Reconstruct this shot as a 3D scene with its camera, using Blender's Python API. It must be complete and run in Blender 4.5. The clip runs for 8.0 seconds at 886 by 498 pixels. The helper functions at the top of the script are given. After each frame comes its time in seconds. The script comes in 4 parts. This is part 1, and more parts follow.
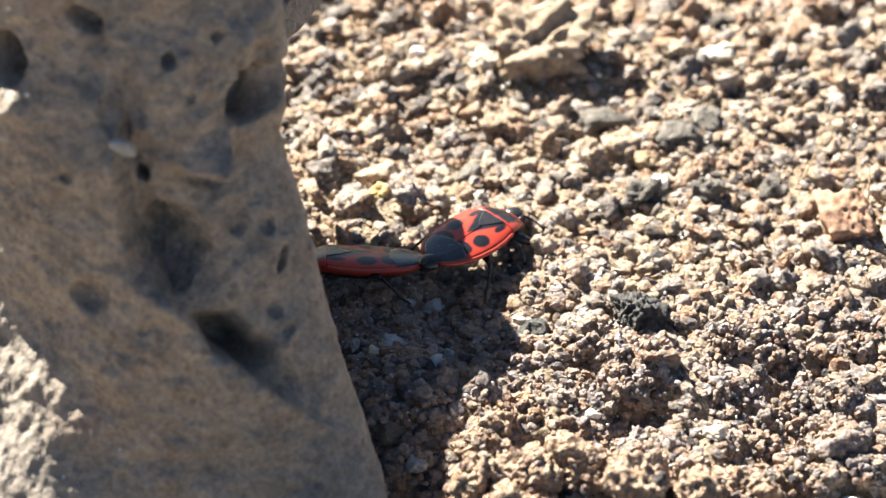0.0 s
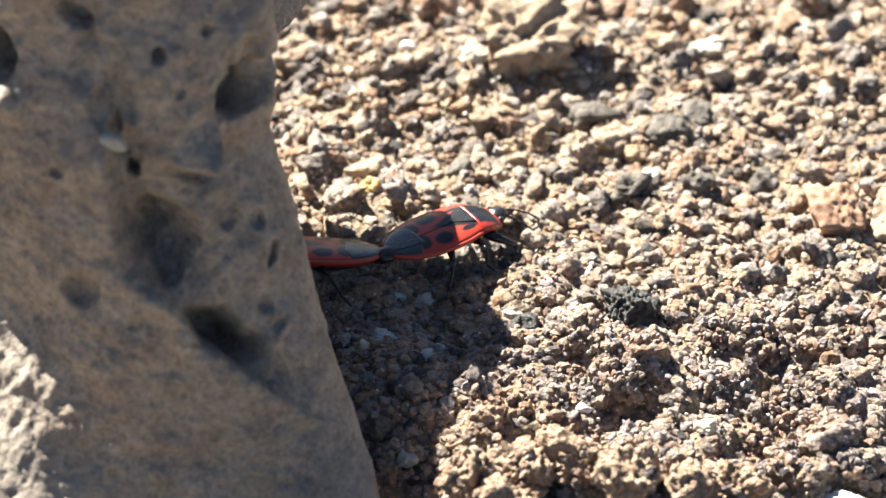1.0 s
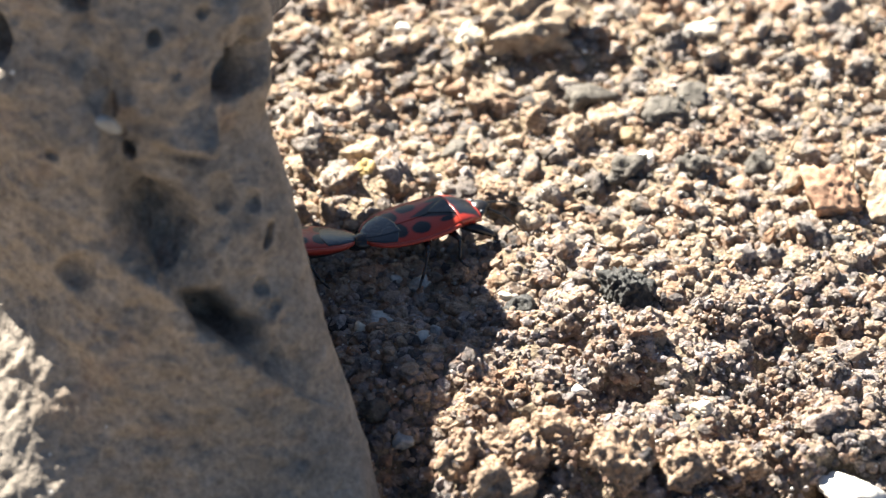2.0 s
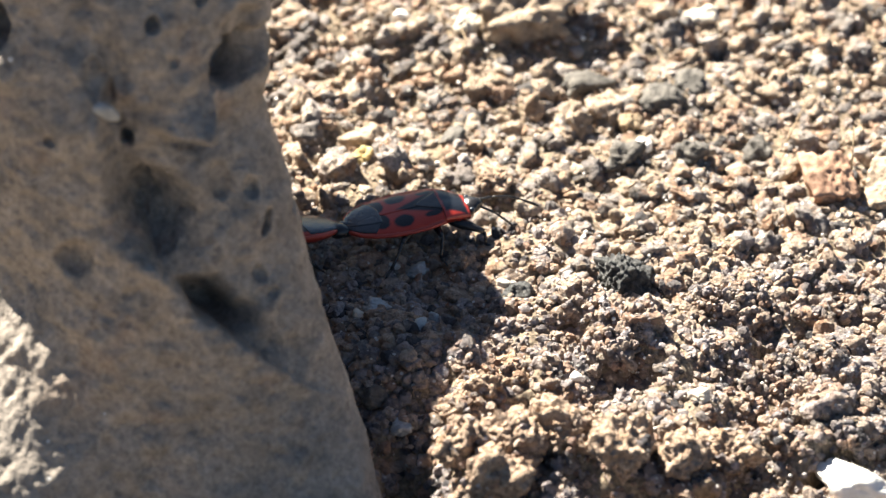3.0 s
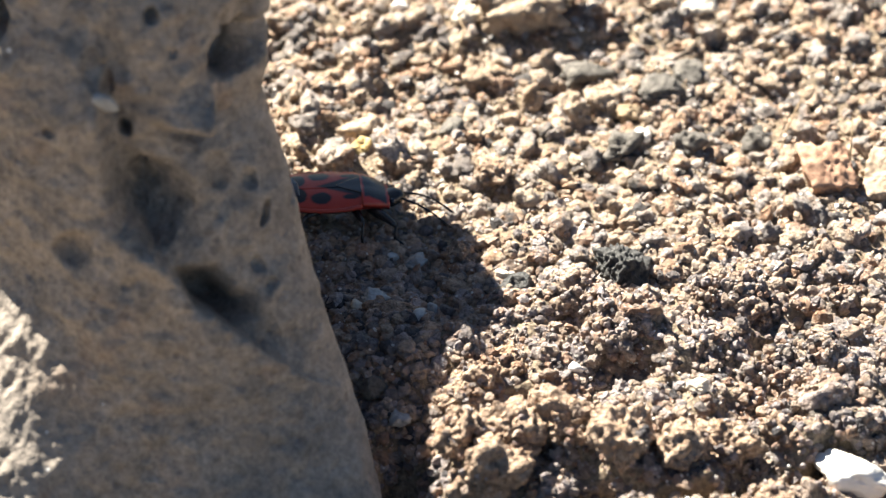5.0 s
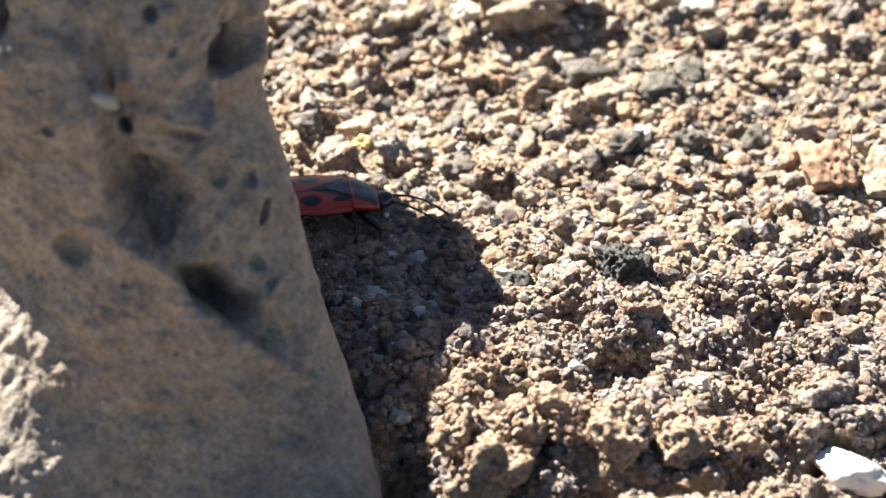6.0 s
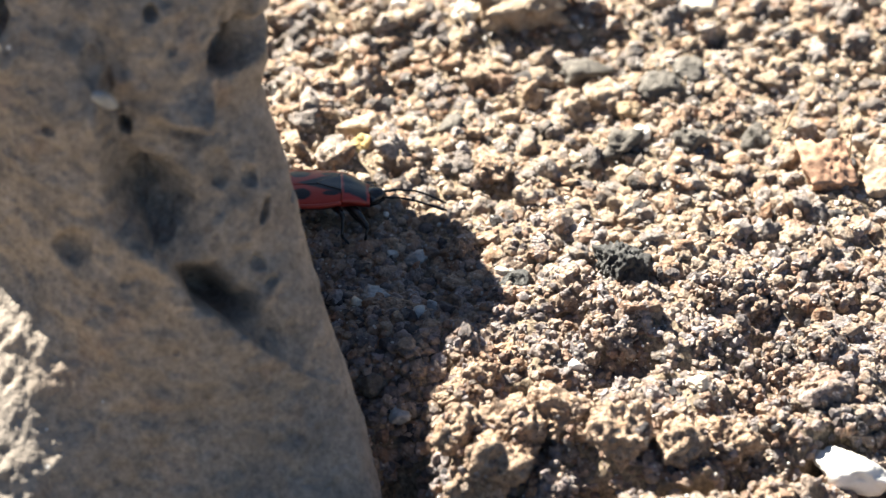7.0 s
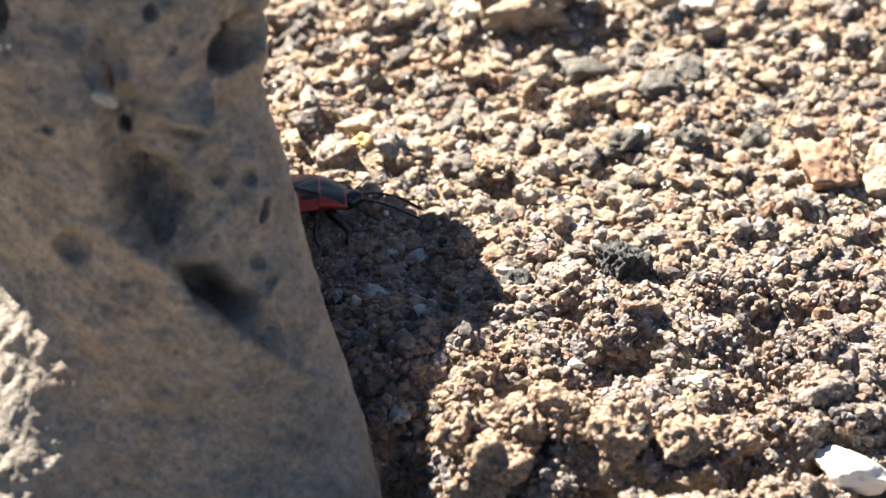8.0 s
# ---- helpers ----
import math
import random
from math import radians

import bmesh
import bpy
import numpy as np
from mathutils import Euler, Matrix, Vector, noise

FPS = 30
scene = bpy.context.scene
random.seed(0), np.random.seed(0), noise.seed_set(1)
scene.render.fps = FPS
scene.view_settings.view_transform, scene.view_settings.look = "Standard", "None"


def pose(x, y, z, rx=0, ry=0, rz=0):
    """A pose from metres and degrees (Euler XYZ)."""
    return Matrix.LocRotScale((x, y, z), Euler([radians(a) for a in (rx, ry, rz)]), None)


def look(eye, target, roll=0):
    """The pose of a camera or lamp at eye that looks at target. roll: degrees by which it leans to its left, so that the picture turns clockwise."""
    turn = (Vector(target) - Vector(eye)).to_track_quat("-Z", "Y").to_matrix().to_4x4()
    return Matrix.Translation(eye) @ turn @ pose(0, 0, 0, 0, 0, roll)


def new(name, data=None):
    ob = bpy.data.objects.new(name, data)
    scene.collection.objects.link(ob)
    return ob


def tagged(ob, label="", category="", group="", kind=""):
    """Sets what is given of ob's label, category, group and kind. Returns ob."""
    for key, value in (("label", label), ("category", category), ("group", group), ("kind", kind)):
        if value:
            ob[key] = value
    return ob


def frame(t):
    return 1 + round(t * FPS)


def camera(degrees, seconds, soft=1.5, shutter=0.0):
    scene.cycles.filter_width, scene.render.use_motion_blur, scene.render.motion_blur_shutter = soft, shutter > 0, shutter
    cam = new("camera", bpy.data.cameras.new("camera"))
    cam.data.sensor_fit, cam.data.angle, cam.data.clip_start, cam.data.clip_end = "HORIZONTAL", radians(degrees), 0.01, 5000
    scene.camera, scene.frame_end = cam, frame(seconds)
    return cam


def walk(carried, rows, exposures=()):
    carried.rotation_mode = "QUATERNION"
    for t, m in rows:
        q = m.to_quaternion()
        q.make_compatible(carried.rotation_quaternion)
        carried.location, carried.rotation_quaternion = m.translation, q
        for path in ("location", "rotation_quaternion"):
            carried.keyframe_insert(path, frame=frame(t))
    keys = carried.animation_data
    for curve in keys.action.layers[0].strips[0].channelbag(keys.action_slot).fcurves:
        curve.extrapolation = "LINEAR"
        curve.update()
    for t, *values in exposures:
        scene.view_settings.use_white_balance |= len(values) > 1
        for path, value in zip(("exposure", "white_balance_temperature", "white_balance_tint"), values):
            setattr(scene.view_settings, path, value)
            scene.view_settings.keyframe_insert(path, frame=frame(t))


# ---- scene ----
# Two mating firebugs on dry volcanic soil beside a porous rock. Lengths below are in millimetres times MM.
MM = 0.001
LENS = 10.0
EYE = (0.0, -0.27125, 0.24423)
TILT = 48.0

cam = camera(LENS, 8.0, soft=1.25)
cam.data.dof.use_dof = True
cam.data.dof.focus_distance = 0.3595
cam.data.dof.aperture_fstop = 41.0


def aim(up, left):
    """The camera's pose, turned up and left by so many thousandths of a degree."""
    return pose(*EYE, TILT + up / 1000.0, 0.0, left / 1000.0)


walk(cam, [
    (0.0, aim(563, 265)), (0.5, aim(559, 235)), (1.0, aim(499, 120)), (1.5, aim(396, 73)),
    (3.0, aim(147, 26)), (3.5, aim(109, 17)), (4.0, aim(77, 13)), (4.5, aim(58, 8)),
    (6.0, aim(19, 3)), (6.5, aim(16, 2)), (7.0, aim(11, 0)), (7.5, aim(10, 0)), (8.0, aim(0, 0)),
])

# ---- light ----
SUN_FROM = Vector((-0.468, 0.634, 0.616)).normalized()
world = bpy.data.worlds.new("sky")
scene.world = world
world.use_nodes = True
sky = world.node_tree.nodes.new("ShaderNodeTexSky")
sky.sky_type = "NISHITA"
sky.sun_disc = False
sky.ozone_density = 2.2
sky.dust_density = 0.3
sky.sun_elevation = math.asin(SUN_FROM.z)
sky.sun_rotation = math.atan2(SUN_FROM.x, SUN_FROM.y)
world.node_tree.links.new(sky.outputs[0], world.node_tree.nodes["Background"].inputs[0])
world.node_tree.nodes["Background"].inputs[1].default_value = 0.0222

sun_data = bpy.data.lights.new("sun", "SUN")
sun_data.energy = 5.0
sun_data.angle = radians(0.5)
sun_data.color = (1.0, 0.935, 0.80)
sun = new("sun", sun_data)
sun.matrix_world = look(SUN_FROM * 5.0, (0, 0, 0))
scene.view_settings.exposure = 2.34


# ---- materials ----
class Nodes:
    """Short forms for building a node material."""

    def __init__(self, name):
        self.mat = bpy.data.materials.new(name)
        self.mat.use_nodes = True
        self.tree = self.mat.node_tree
        self.bsdf = self.tree.nodes["Principled BSDF"]

    def put(self, socket, value):
        if isinstance(value, bpy.types.NodeSocket):
            self.tree.links.new(value, socket)
        elif value is not None:
            if isinstance(value, tuple) and len(value) == 3 and len(socket.default_value) == 4:
                value = (*value, 1.0)
            socket.default_value = value

    def add(self, kind, *values, **attrs):
        n = self.tree.nodes.new(kind)
        for k, v in attrs.items():
            setattr(n, k, v)
        for s, v in zip(n.inputs, values):
            self.put(s, v)
        return n

    def math(self, op, a, b=0.0, c=0.0, clamp=False):
        n = self.add("ShaderNodeMath", a, b, c, operation=op)
        n.use_clamp = clamp
        return n.outputs[0]

    def noise(self, vec, scale, detail=4.0, rough=0.6, distort=0.0):
        n = self.tree.nodes.new("ShaderNodeTexNoise")
        self.put(n.inputs["Vector"], vec)
        n.inputs["Scale"].default_value = scale
        n.inputs["Detail"].default_value = detail
        n.inputs["Roughness"].default_value = rough
        n.inputs["Distortion"].default_value = distort
        return n.outputs["Fac"]

    def cells(self, vec, scale, feature="F1"):
        n = self.tree.nodes.new("ShaderNodeTexVoronoi")
        n.feature = feature
        self.put(n.inputs["Vector"], vec)
        n.inputs["Scale"].default_value = scale
        return n.outputs["Distance"]

    def ramp(self, fac, stops, mode="LINEAR"):
        n = self.tree.nodes.new("ShaderNodeValToRGB")
        n.color_ramp.interpolation = mode
        while len(n.color_ramp.elements) < len(stops):
            n.color_ramp.elements.new(0.5)
        for e, (p, c) in zip(n.color_ramp.elements, stops):
            e.position = p
            e.color = (*c, 1.0) if isinstance(c, tuple) else (c, c, c, 1.0)
        self.put(n.inputs[0], fac)
        return n.outputs[0]

    def mix(self, fac, a, b, blend="MIX"):
        n = self.tree.nodes.new("ShaderNodeMix")
        n.data_type = "RGBA"
        n.blend_type = blend
        self.put(n.inputs[0], fac)
        self.put(n.inputs[6], a)
        self.put(n.inputs[7], b)
        return n.outputs[2]

    def bump(self, height, distance, strength=1.0, normal=None):
        n = self.tree.nodes.new("ShaderNodeBump")
        n.inputs["Strength"].default_value = strength
        n.inputs["Distance"].default_value = distance
        self.put(n.inputs["Height"], height)
        self.put(n.inputs["Normal"], normal)
        return n.outputs[0]

    def done(self, colour, rough, normal=None, **more):
        self.put(self.bsdf.inputs["Base Color"], colour)
        self.put(self.bsdf.inputs["Roughness"], rough)
        self.put(self.bsdf.inputs["Normal"], normal)
        for k, v in more.items():
            self.put(self.bsdf.inputs[k.replace("_", " ")], v)
        return self.mat


def place(n):
    return n.tree.nodes.new("ShaderNodeNewGeometry").outputs["Position"]


def local(n):
    return n.tree.nodes.new("ShaderNodeTexCoord").outputs["Object"]


def crumb_material():
    """Loose volcanic soil: each crumb takes a colour of its own, with grain and dust on it."""
    n = Nodes("crumbs")
    p = place(n)
    island = n.tree.nodes.new("ShaderNodeNewGeometry").outputs["Random Per Island"]
    chance = n.tree.nodes.new("ShaderNodeObjectInfo").outputs["Random"]
    zone = n.math("MULTIPLY", n.math("SUBTRACT", n.noise(p, 130.0, 3.0), 0.5), 0.7)
    pick = n.math("ADD", n.math("MULTIPLY_ADD", n.math("FRACT", n.math("ADD", island, chance)), 0.86, 0.06), zone, clamp=True)
    base = n.ramp(pick, [(0.0, (0.075, 0.068, 0.062)), (0.10, (0.20, 0.172, 0.145)), (0.20, (0.33, 0.285, 0.235)), (0.30, (0.47, 0.345, 0.225)),
                         (0.44, (0.53, 0.40, 0.265)), (0.55, (0.40, 0.25, 0.150)), (0.62, (0.46, 0.395, 0.325)), (0.70, (0.54, 0.425, 0.29)),
                         (0.80, (0.51, 0.41, 0.315)), (0.87, (0.44, 0.29, 0.185)), (0.93, (0.50, 0.44, 0.37)), (0.99, (0.64, 0.60, 0.53))], "CONSTANT")
    # crumb tone by distance: darker towards the front, paler behind, edge broken by noise
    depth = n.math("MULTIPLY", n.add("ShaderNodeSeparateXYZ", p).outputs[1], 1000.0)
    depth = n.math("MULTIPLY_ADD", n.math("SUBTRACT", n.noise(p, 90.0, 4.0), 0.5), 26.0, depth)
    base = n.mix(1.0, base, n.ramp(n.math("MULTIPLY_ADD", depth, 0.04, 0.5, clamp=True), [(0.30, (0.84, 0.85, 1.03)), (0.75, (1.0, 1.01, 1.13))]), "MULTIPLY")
    grain = n.noise(p, 3200.0, 6.0, 0.7)
    patch = n.noise(p, 700.0, 3.0)
    colour = n.mix(1.0, base, n.ramp(grain, [(0.32, 0.45), (0.50, 1.0), (0.68, 1.18)]), "MULTIPLY")
    colour = n.mix(n.ramp(patch, [(0.48, 0.0), (0.7, 0.5)]), colour, (0.38, 0.30, 0.215))
    stain = n.noise(p, 420.0, 3.0)
    colour = n.mix(n.ramp(stain, [(0.56, 0.0), (0.68, 0.6)]), colour, (0.36, 0.19, 0.095))
    specks = n.math("MULTIPLY", n.ramp(n.cells(p, 1500.0), [(0.15, 1.0), (0.22, 0.0)]), n.ramp(n.noise(p, 500.0, 2.0), [(0.46, 0.0), (0.52, 1.0)]))
    colour = n.mix(specks, colour, (0.74, 0.71, 0.66))
    height = n.math("ADD", grain, n.math("MULTIPLY", n.noise(p, 9000.0, 3.0), 0.4))
    height = n.math("SUBTRACT", height, n.math("MULTIPLY", n.cells(p, 1900.0), 0.7))
    rough = n.math("MULTIPLY_ADD", specks, -0.6, 0.85)
    return n.done(colour, rough, n.bump(height, 0.0005, 1.0))


def soil_material():
    n = Nodes("soil")
    p = place(n)
    fine = n.noise(p, 2600.0, 8.0, 0.7)
    broad = n.noise(p, 220.0, 4.0)
    colour = n.ramp(fine, [(0.30, (0.06, 0.047, 0.036)), (0.45, (0.20, 0.15, 0.10)), (0.58, (0.38, 0.285, 0.19)), (0.72, (0.52, 0.415, 0.295))])
    colour = n.mix(n.ramp(broad, [(0.4, 0.0), (0.65, 0.6)]), colour, (0.19, 0.155, 0.12))
    height = n.math("ADD", fine, n.math("MULTIPLY", n.cells(p, 2200.0), 0.7))
    return n.done(colour, 0.9, n.bump(height, 0.0003, 1.0))


def rock_material():
    """Brownish grey porous lava with dust, small dark pores and a few mineral sparkles."""
    n = Nodes("porous_rock")
    p = place(n)
    broad = n.noise(p, 70.0, 4.0, 0.55, 0.4)
    middle = n.noise(p, 420.0, 5.0, 0.62)
    fine = n.noise(p, 2600.0, 5.0, 0.7)
    colour = n.ramp(broad, [(0.30, (0.230, 0.204, 0.179)), (0.50, (0.265, 0.228, 0.194)), (0.68, (0.294, 0.246, 0.201))])
    colour = n.mix(1.0, colour, n.ramp(middle, [(0.32, 0.74), (0.50, 1.0), (0.68, 1.18)]), "MULTIPLY")
    colour = n.mix(1.0, colour, n.ramp(fine, [(0.32, 0.70), (0.50, 1.0), (0.68, 1.25)]), "MULTIPLY")
    flecks = n.ramp(n.cells(p, 560.0), [(0.14, 0.4), (0.24, 0.0)])
    colour = n.mix(n.math("MULTIPLY", flecks, n.ramp(n.noise(p, 300.0, 2.0), [(0.44, 0.0), (0.52, 1.0)])), colour, (0.08, 0.062, 0.055))
    pits = n.math("MULTIPLY", n.ramp(n.cells(p, 900.0), [(0.16, 0.35), (0.28, 0.0)]), n.ramp(n.noise(p, 260.0, 2.0), [(0.48, 0.0), (0.58, 1.0)]))
    colour = n.mix(pits, colour, (0.11, 0.085, 0.072))
    rust = n.ramp(n.noise(p, 190.0, 3.0), [(0.56, 0.0), (0.72, 0.2)])
    colour = n.mix(rust, colour, (0.30, 0.15, 0.075))
    pores = n.ramp(n.cells(p, 330.0), [(0.05, 0.22), (0.17, 0.0)])
    keep = n.ramp(n.noise(p, 160.0, 2.0), [(0.52, 0.0), (0.60, 1.0)])
    hole = n.math("MULTIPLY", pores, keep)
    colour = n.mix(hole, colour, (0.055, 0.045, 0.042))
    sparkle = n.ramp(n.cells(p, 260.0), [(0.030, 1.0), (0.045, 0.0)])
    colour = n.mix(sparkle, colour, (0.72, 0.70, 0.66))
    grains = n.noise(p, 1500.0, 2.0)
    colour = n.mix(0.4, colour, n.ramp(grains, [(0.34, 1.25), (0.50, 1.0), (0.66, 0.62)]), "MULTIPLY")
    height = n.math("SUBTRACT", n.math("ADD", n.math("MULTIPLY", fine, 0.35), n.math("MULTIPLY", middle, 0.6)), n.math("ADD", n.math("ADD", hole, n.math("MULTIPLY", pits, 0.6)), n.math("MULTIPLY", grains, 0.6)))
    return n.done(colour, n.math("SUBTRACT", 0.9, n.math("MULTIPLY", sparkle, 0.6)), n.bump(height, 0.0003, 1.0))


def stone_material(name, dark, mid, light, rough=0.8, scale=1200.0, bump=0.0002, grit=0.0):
    n = Nodes(name)
    p = place(n)
    a = n.noise(p, scale, 6.0, 0.68)
    b = n.noise(p, scale * 0.22, 3.0)
    colour = n.ramp(a, [(0.30, dark), (0.50, mid), (0.70, light)])
    colour = n.mix(n.ramp(b, [(0.35, 0.35), (0.6, 0.0)]), colour, dark)
    if grit:
        # caked grains: pale and dark ones, each a little bump
        c = n.noise(p, 2900.0, 3.0, 0.6)
        colour = n.mix(n.ramp(c, [(0.56, 0.0), (0.64, 0.75)]), colour, light)
        colour = n.mix(n.ramp(n.noise(p, 2300.0, 3.0, 0.6), [(0.55, 0.0), (0.64, 0.7)]), colour, (0.12, 0.085, 0.06))
        colour = n.mix(n.ramp(n.noise(p, 500.0, 3.0), [(0.54, 0.0), (0.66, 0.45)]), colour, (0.42, 0.25, 0.14))
        a = n.math("SUBTRACT", n.math("ADD", a, c), n.math("MULTIPLY", n.cells(p, 1700.0), grit))
    return n.done(colour, rough, n.bump(a, bump, 0.9))


CRUMB, SOIL, ROCK = crumb_material(), soil_material(), rock_material()
TAN = stone_material("tan_stone", (0.19, 0.13, 0.08), (0.38, 0.275, 0.17), (0.54, 0.42, 0.28), bump=0.0005)
CLOD = stone_material("earth_clod", (0.17, 0.115, 0.085), (0.40, 0.280, 0.195), (0.60, 0.455, 0.345), 0.9, 1600.0, 0.0006, 1.0)
RUST = stone_material("rust_stone", (0.17, 0.088, 0.055), (0.36, 0.21, 0.135), (0.48, 0.32, 0.22), bump=0.00012)
PINKISH = stone_material("pinkish_stone", (0.24, 0.17, 0.12), (0.42, 0.32, 0.23), (0.55, 0.44, 0.33), bump=0.0006)
CREAM = stone_material("cream_stone", (0.42, 0.35, 0.26), (0.60, 0.53, 0.43), (0.74, 0.69, 0.60), 0.6)
WHITE = stone_material("white_stone", (0.58, 0.54, 0.48), (0.78, 0.76, 0.72), (0.86, 0.85, 0.83), 0.35, 700.0, 0.0001)
GREY = stone_material("grey_stone", (0.07, 0.063, 0.055), (0.14, 0.127, 0.112), (0.24, 0.215, 0.185), bump=0.0007)
CINDER = stone_material("black_cinder", (0.020, 0.020, 0.021), (0.060, 0.060, 0.060), (0.16, 0.16, 0.155), 0.5, 2400.0, 0.0007)
YELLOW = stone_material("yellow_stone", (0.34, 0.23, 0.08), (0.52, 0.38, 0.16), (0.64, 0.50, 0.26))
BLUISH = stone_material("bluish_stone", (0.20, 0.20, 0.20), (0.35, 0.36, 0.36), (0.47, 0.48, 0.48), 0.5)


# ---- shape tools ----
def hash3(i):
    h = (i[:, 0] * 374761393 + i[:, 1] * 668265263 + i[:, 2] * 1442695041) & 0x7FFFFFFF
    h = ((h ^ (h >> 13)) * 1274126177) & 0x7FFFFFFF
    h = ((h ^ (h >> 16)) * 668265263) & 0x7FFFFFFF
    return (h & 0xFFFF) / 32767.5 - 1.0


def vnoise(p):
    """Smooth value noise, -1 to 1, at the rows of p."""
    i = np.floor(p).astype(np.int64)
    f = p - i
    u = f * f * f * (f * (f * 6 - 15) + 10)
    total = np.zeros(len(p))
    for a in (0, 1):
        for b in (0, 1):
            for c in (0, 1):
                w = (u[:, 0] if a else 1 - u[:, 0]) * (u[:, 1] if b else 1 - u[:, 1]) * (u[:, 2] if c else 1 - u[:, 2])
                total += w * hash3(i + np.array([a, b, c]))
    return total


def fbm(p, octaves=4, gain=0.5):
    total, amp = np.zeros(len(p)), 1.0
    for k in range(octaves):
        total += amp * vnoise(p * 2.03 ** k + 17.3 * k)
        amp *= gain
    return total


def flat3(x, y, wave, seed=0.0):
    return np.stack([x / wave, y / wave, np.full_like(x, seed)], 1)


def mesh_of(name, verts, faces, material, smooth=True):
    me = bpy.data.meshes.new(name)
    me.from_pydata([tuple(v) for v in verts], [], [tuple(int(i) for i in f) for f in faces])
    me.materials.append(material)
    if smooth:
        me.shade_smooth()
    me.update()
    return me


def part(name, data, parent, label=""):
    ob = new(name, data)
    ob.parent = parent
    return tagged(ob, label=label) if label else ob


def ball(level):
    bm = bmesh.new()
    bmesh.ops.create_icosphere(bm, subdivisions=level, radius=1.0)
    v = np.array([q.co[:] for q in bm.verts])
    f = np.array([[q.index for q in g.verts] for g in bm.faces])
    bm.free()
    return v / np.linalg.norm(v, axis=1)[:, None], f


BALLS = {k: ball(k) for k in (1, 2, 3, 4, 5)}


def chunk(level, seed, cuts=9, knob=0.22, wave=0.8, fine=0.06, grains=0, block=False):
    """A broken lump of radius about 1: a ball cut by planes, then roughened; grains: how many smaller grains cake it."""
    rng = np.random.default_rng(seed)
    v, f = BALLS[level]
    n = rng.normal(size=(cuts, 3))
    n /= np.linalg.norm(n, axis=1)[:, None]
    d = rng.uniform(0.62, 0.95, cuts)
    if block:
        sides = np.concatenate([np.eye(3), -np.eye(3)]) + rng.normal(0, 0.16, (6, 3))
        n[:6] = sides / np.linalg.norm(sides, axis=1)[:, None]
        d[:6], d[6:] = 0.62, 0.9
    reach = np.max(np.maximum(v @ n.T, 1e-3) / d, axis=1)
    r = 1.0 / np.maximum(reach, 0.80)
    rough = fbm(v / wave + seed * 3.1, 3) * 0.7 - 0.5 * np.abs(vnoise(v * 1.9 + seed * 0.7)) + 0.15
    r = r * (1 + knob * rough + fine * fbm(v * 5.0 + seed, 3) - 0.5 * fine * np.abs(vnoise(v * 3.3 + seed * 1.7)))
    if grains:
        g = rng.normal(size=(grains, 3))
        g /= np.linalg.norm(g, axis=1)[:, None]
        size = rng.uniform(0.6, 1.5, grains) * 1.7 / grains ** 0.5
        near = np.arccos(np.clip(v @ g.T, -1, 1)) / size
        r = r * (0.9 + 0.62 * np.max(size * np.sqrt(np.clip(1 - near ** 2, 0, 1)), axis=1) ** 1.1)
    return v * r[:, None], f


# ---- ground ----
def ground_height(x, y):
    """Height of the soil in mm at x, y in mm."""
    h = 1.1 * fbm(flat3(x, y, 15.0, 3.7), 2) + 0.9 * fbm(flat3(x, y, 5.5, 9.1), 2) + 0.42 * fbm(flat3(x, y, 1.7, 5.5), 2)
    lumps = 1.0 - np.abs(vnoise(flat3(x, y, 3.2, 12.5)))
    h = h + 1.2 * lumps ** 2 - 1.1
    h = h * (1 - 0.4 / (1 + np.exp(-(y - 1.0) / 2.5)))
    # caked, hummocky earth in front
    caked = 1 / (1 + np.exp((y + 5.0) / 2.0)) / (1 + np.exp(-(x - 2.0) / 1.5))
    h = h + caked * (1.5 * vnoise(flat3(x, y, 4.2, 31.5)) + 1.0 * vnoise(flat3(x, y, 2.3, 33.5)))
    near = np.exp(-((x + 3) / 13.0) ** 2 - ((y - 1) / 6.0) ** 2)
    h = h * (1 - 0.6 * near) - 0.2 * near
    # a crack that runs across the front, and a hollow under the rock's edge
    crack = -25.4 + 0.022 * np.maximum(x - 12.0, 0) ** 2 + 1.1 * vnoise(flat3(x, y * 0, 3.4, 2.2)) + 0.4 * vnoise(flat3(x, y * 0, 1.1, 4.2))
    deep = 1 / (1 + np.exp(-(x - 12.5) / 1.2)) / (1 + np.exp((x - 26.5) / 0.8))
    h = h - 9.0 * deep * np.exp(-((y - crack) / 0.85) ** 4)
    h = h + 1.6 * deep * np.exp(-((y - crack - 3.0) / 2.4) ** 2) + 1.7 * deep * np.exp(-((y - crack + 2.3) / 1.3) ** 2)
    h = h - 5.5 * np.exp(-((x + 2.9) / 1.9) ** 2 - ((y + 22.5) / 5.0) ** 2)
    # a rise to the sunny side of the shadow
    h = h + 1.1 * np.exp(-((x - 6.0) / 3.2) ** 2 - ((y - 1.2) / 3.6) ** 2)
    # hollows in front of the clods
    h = h - 2.6 * np.exp(-((x - 6.0) / 1.7) ** 2 - ((y + 16.6) / 1.9) ** 2) - 2.0 * np.exp(-((x - 0.8) / 2.0) ** 2 - ((y + 18.2) / 0.9) ** 2)
    # clods along the front
    h = h + 1.5 * np.exp(-((x - 3.0) / 4.0) ** 2 - ((y + 21.0) / 3.5) ** 2) + 0.9 * np.exp(-((x - 2.0) / 3.0) ** 2 - ((y + 12.0) / 2.5) ** 2)
    return h


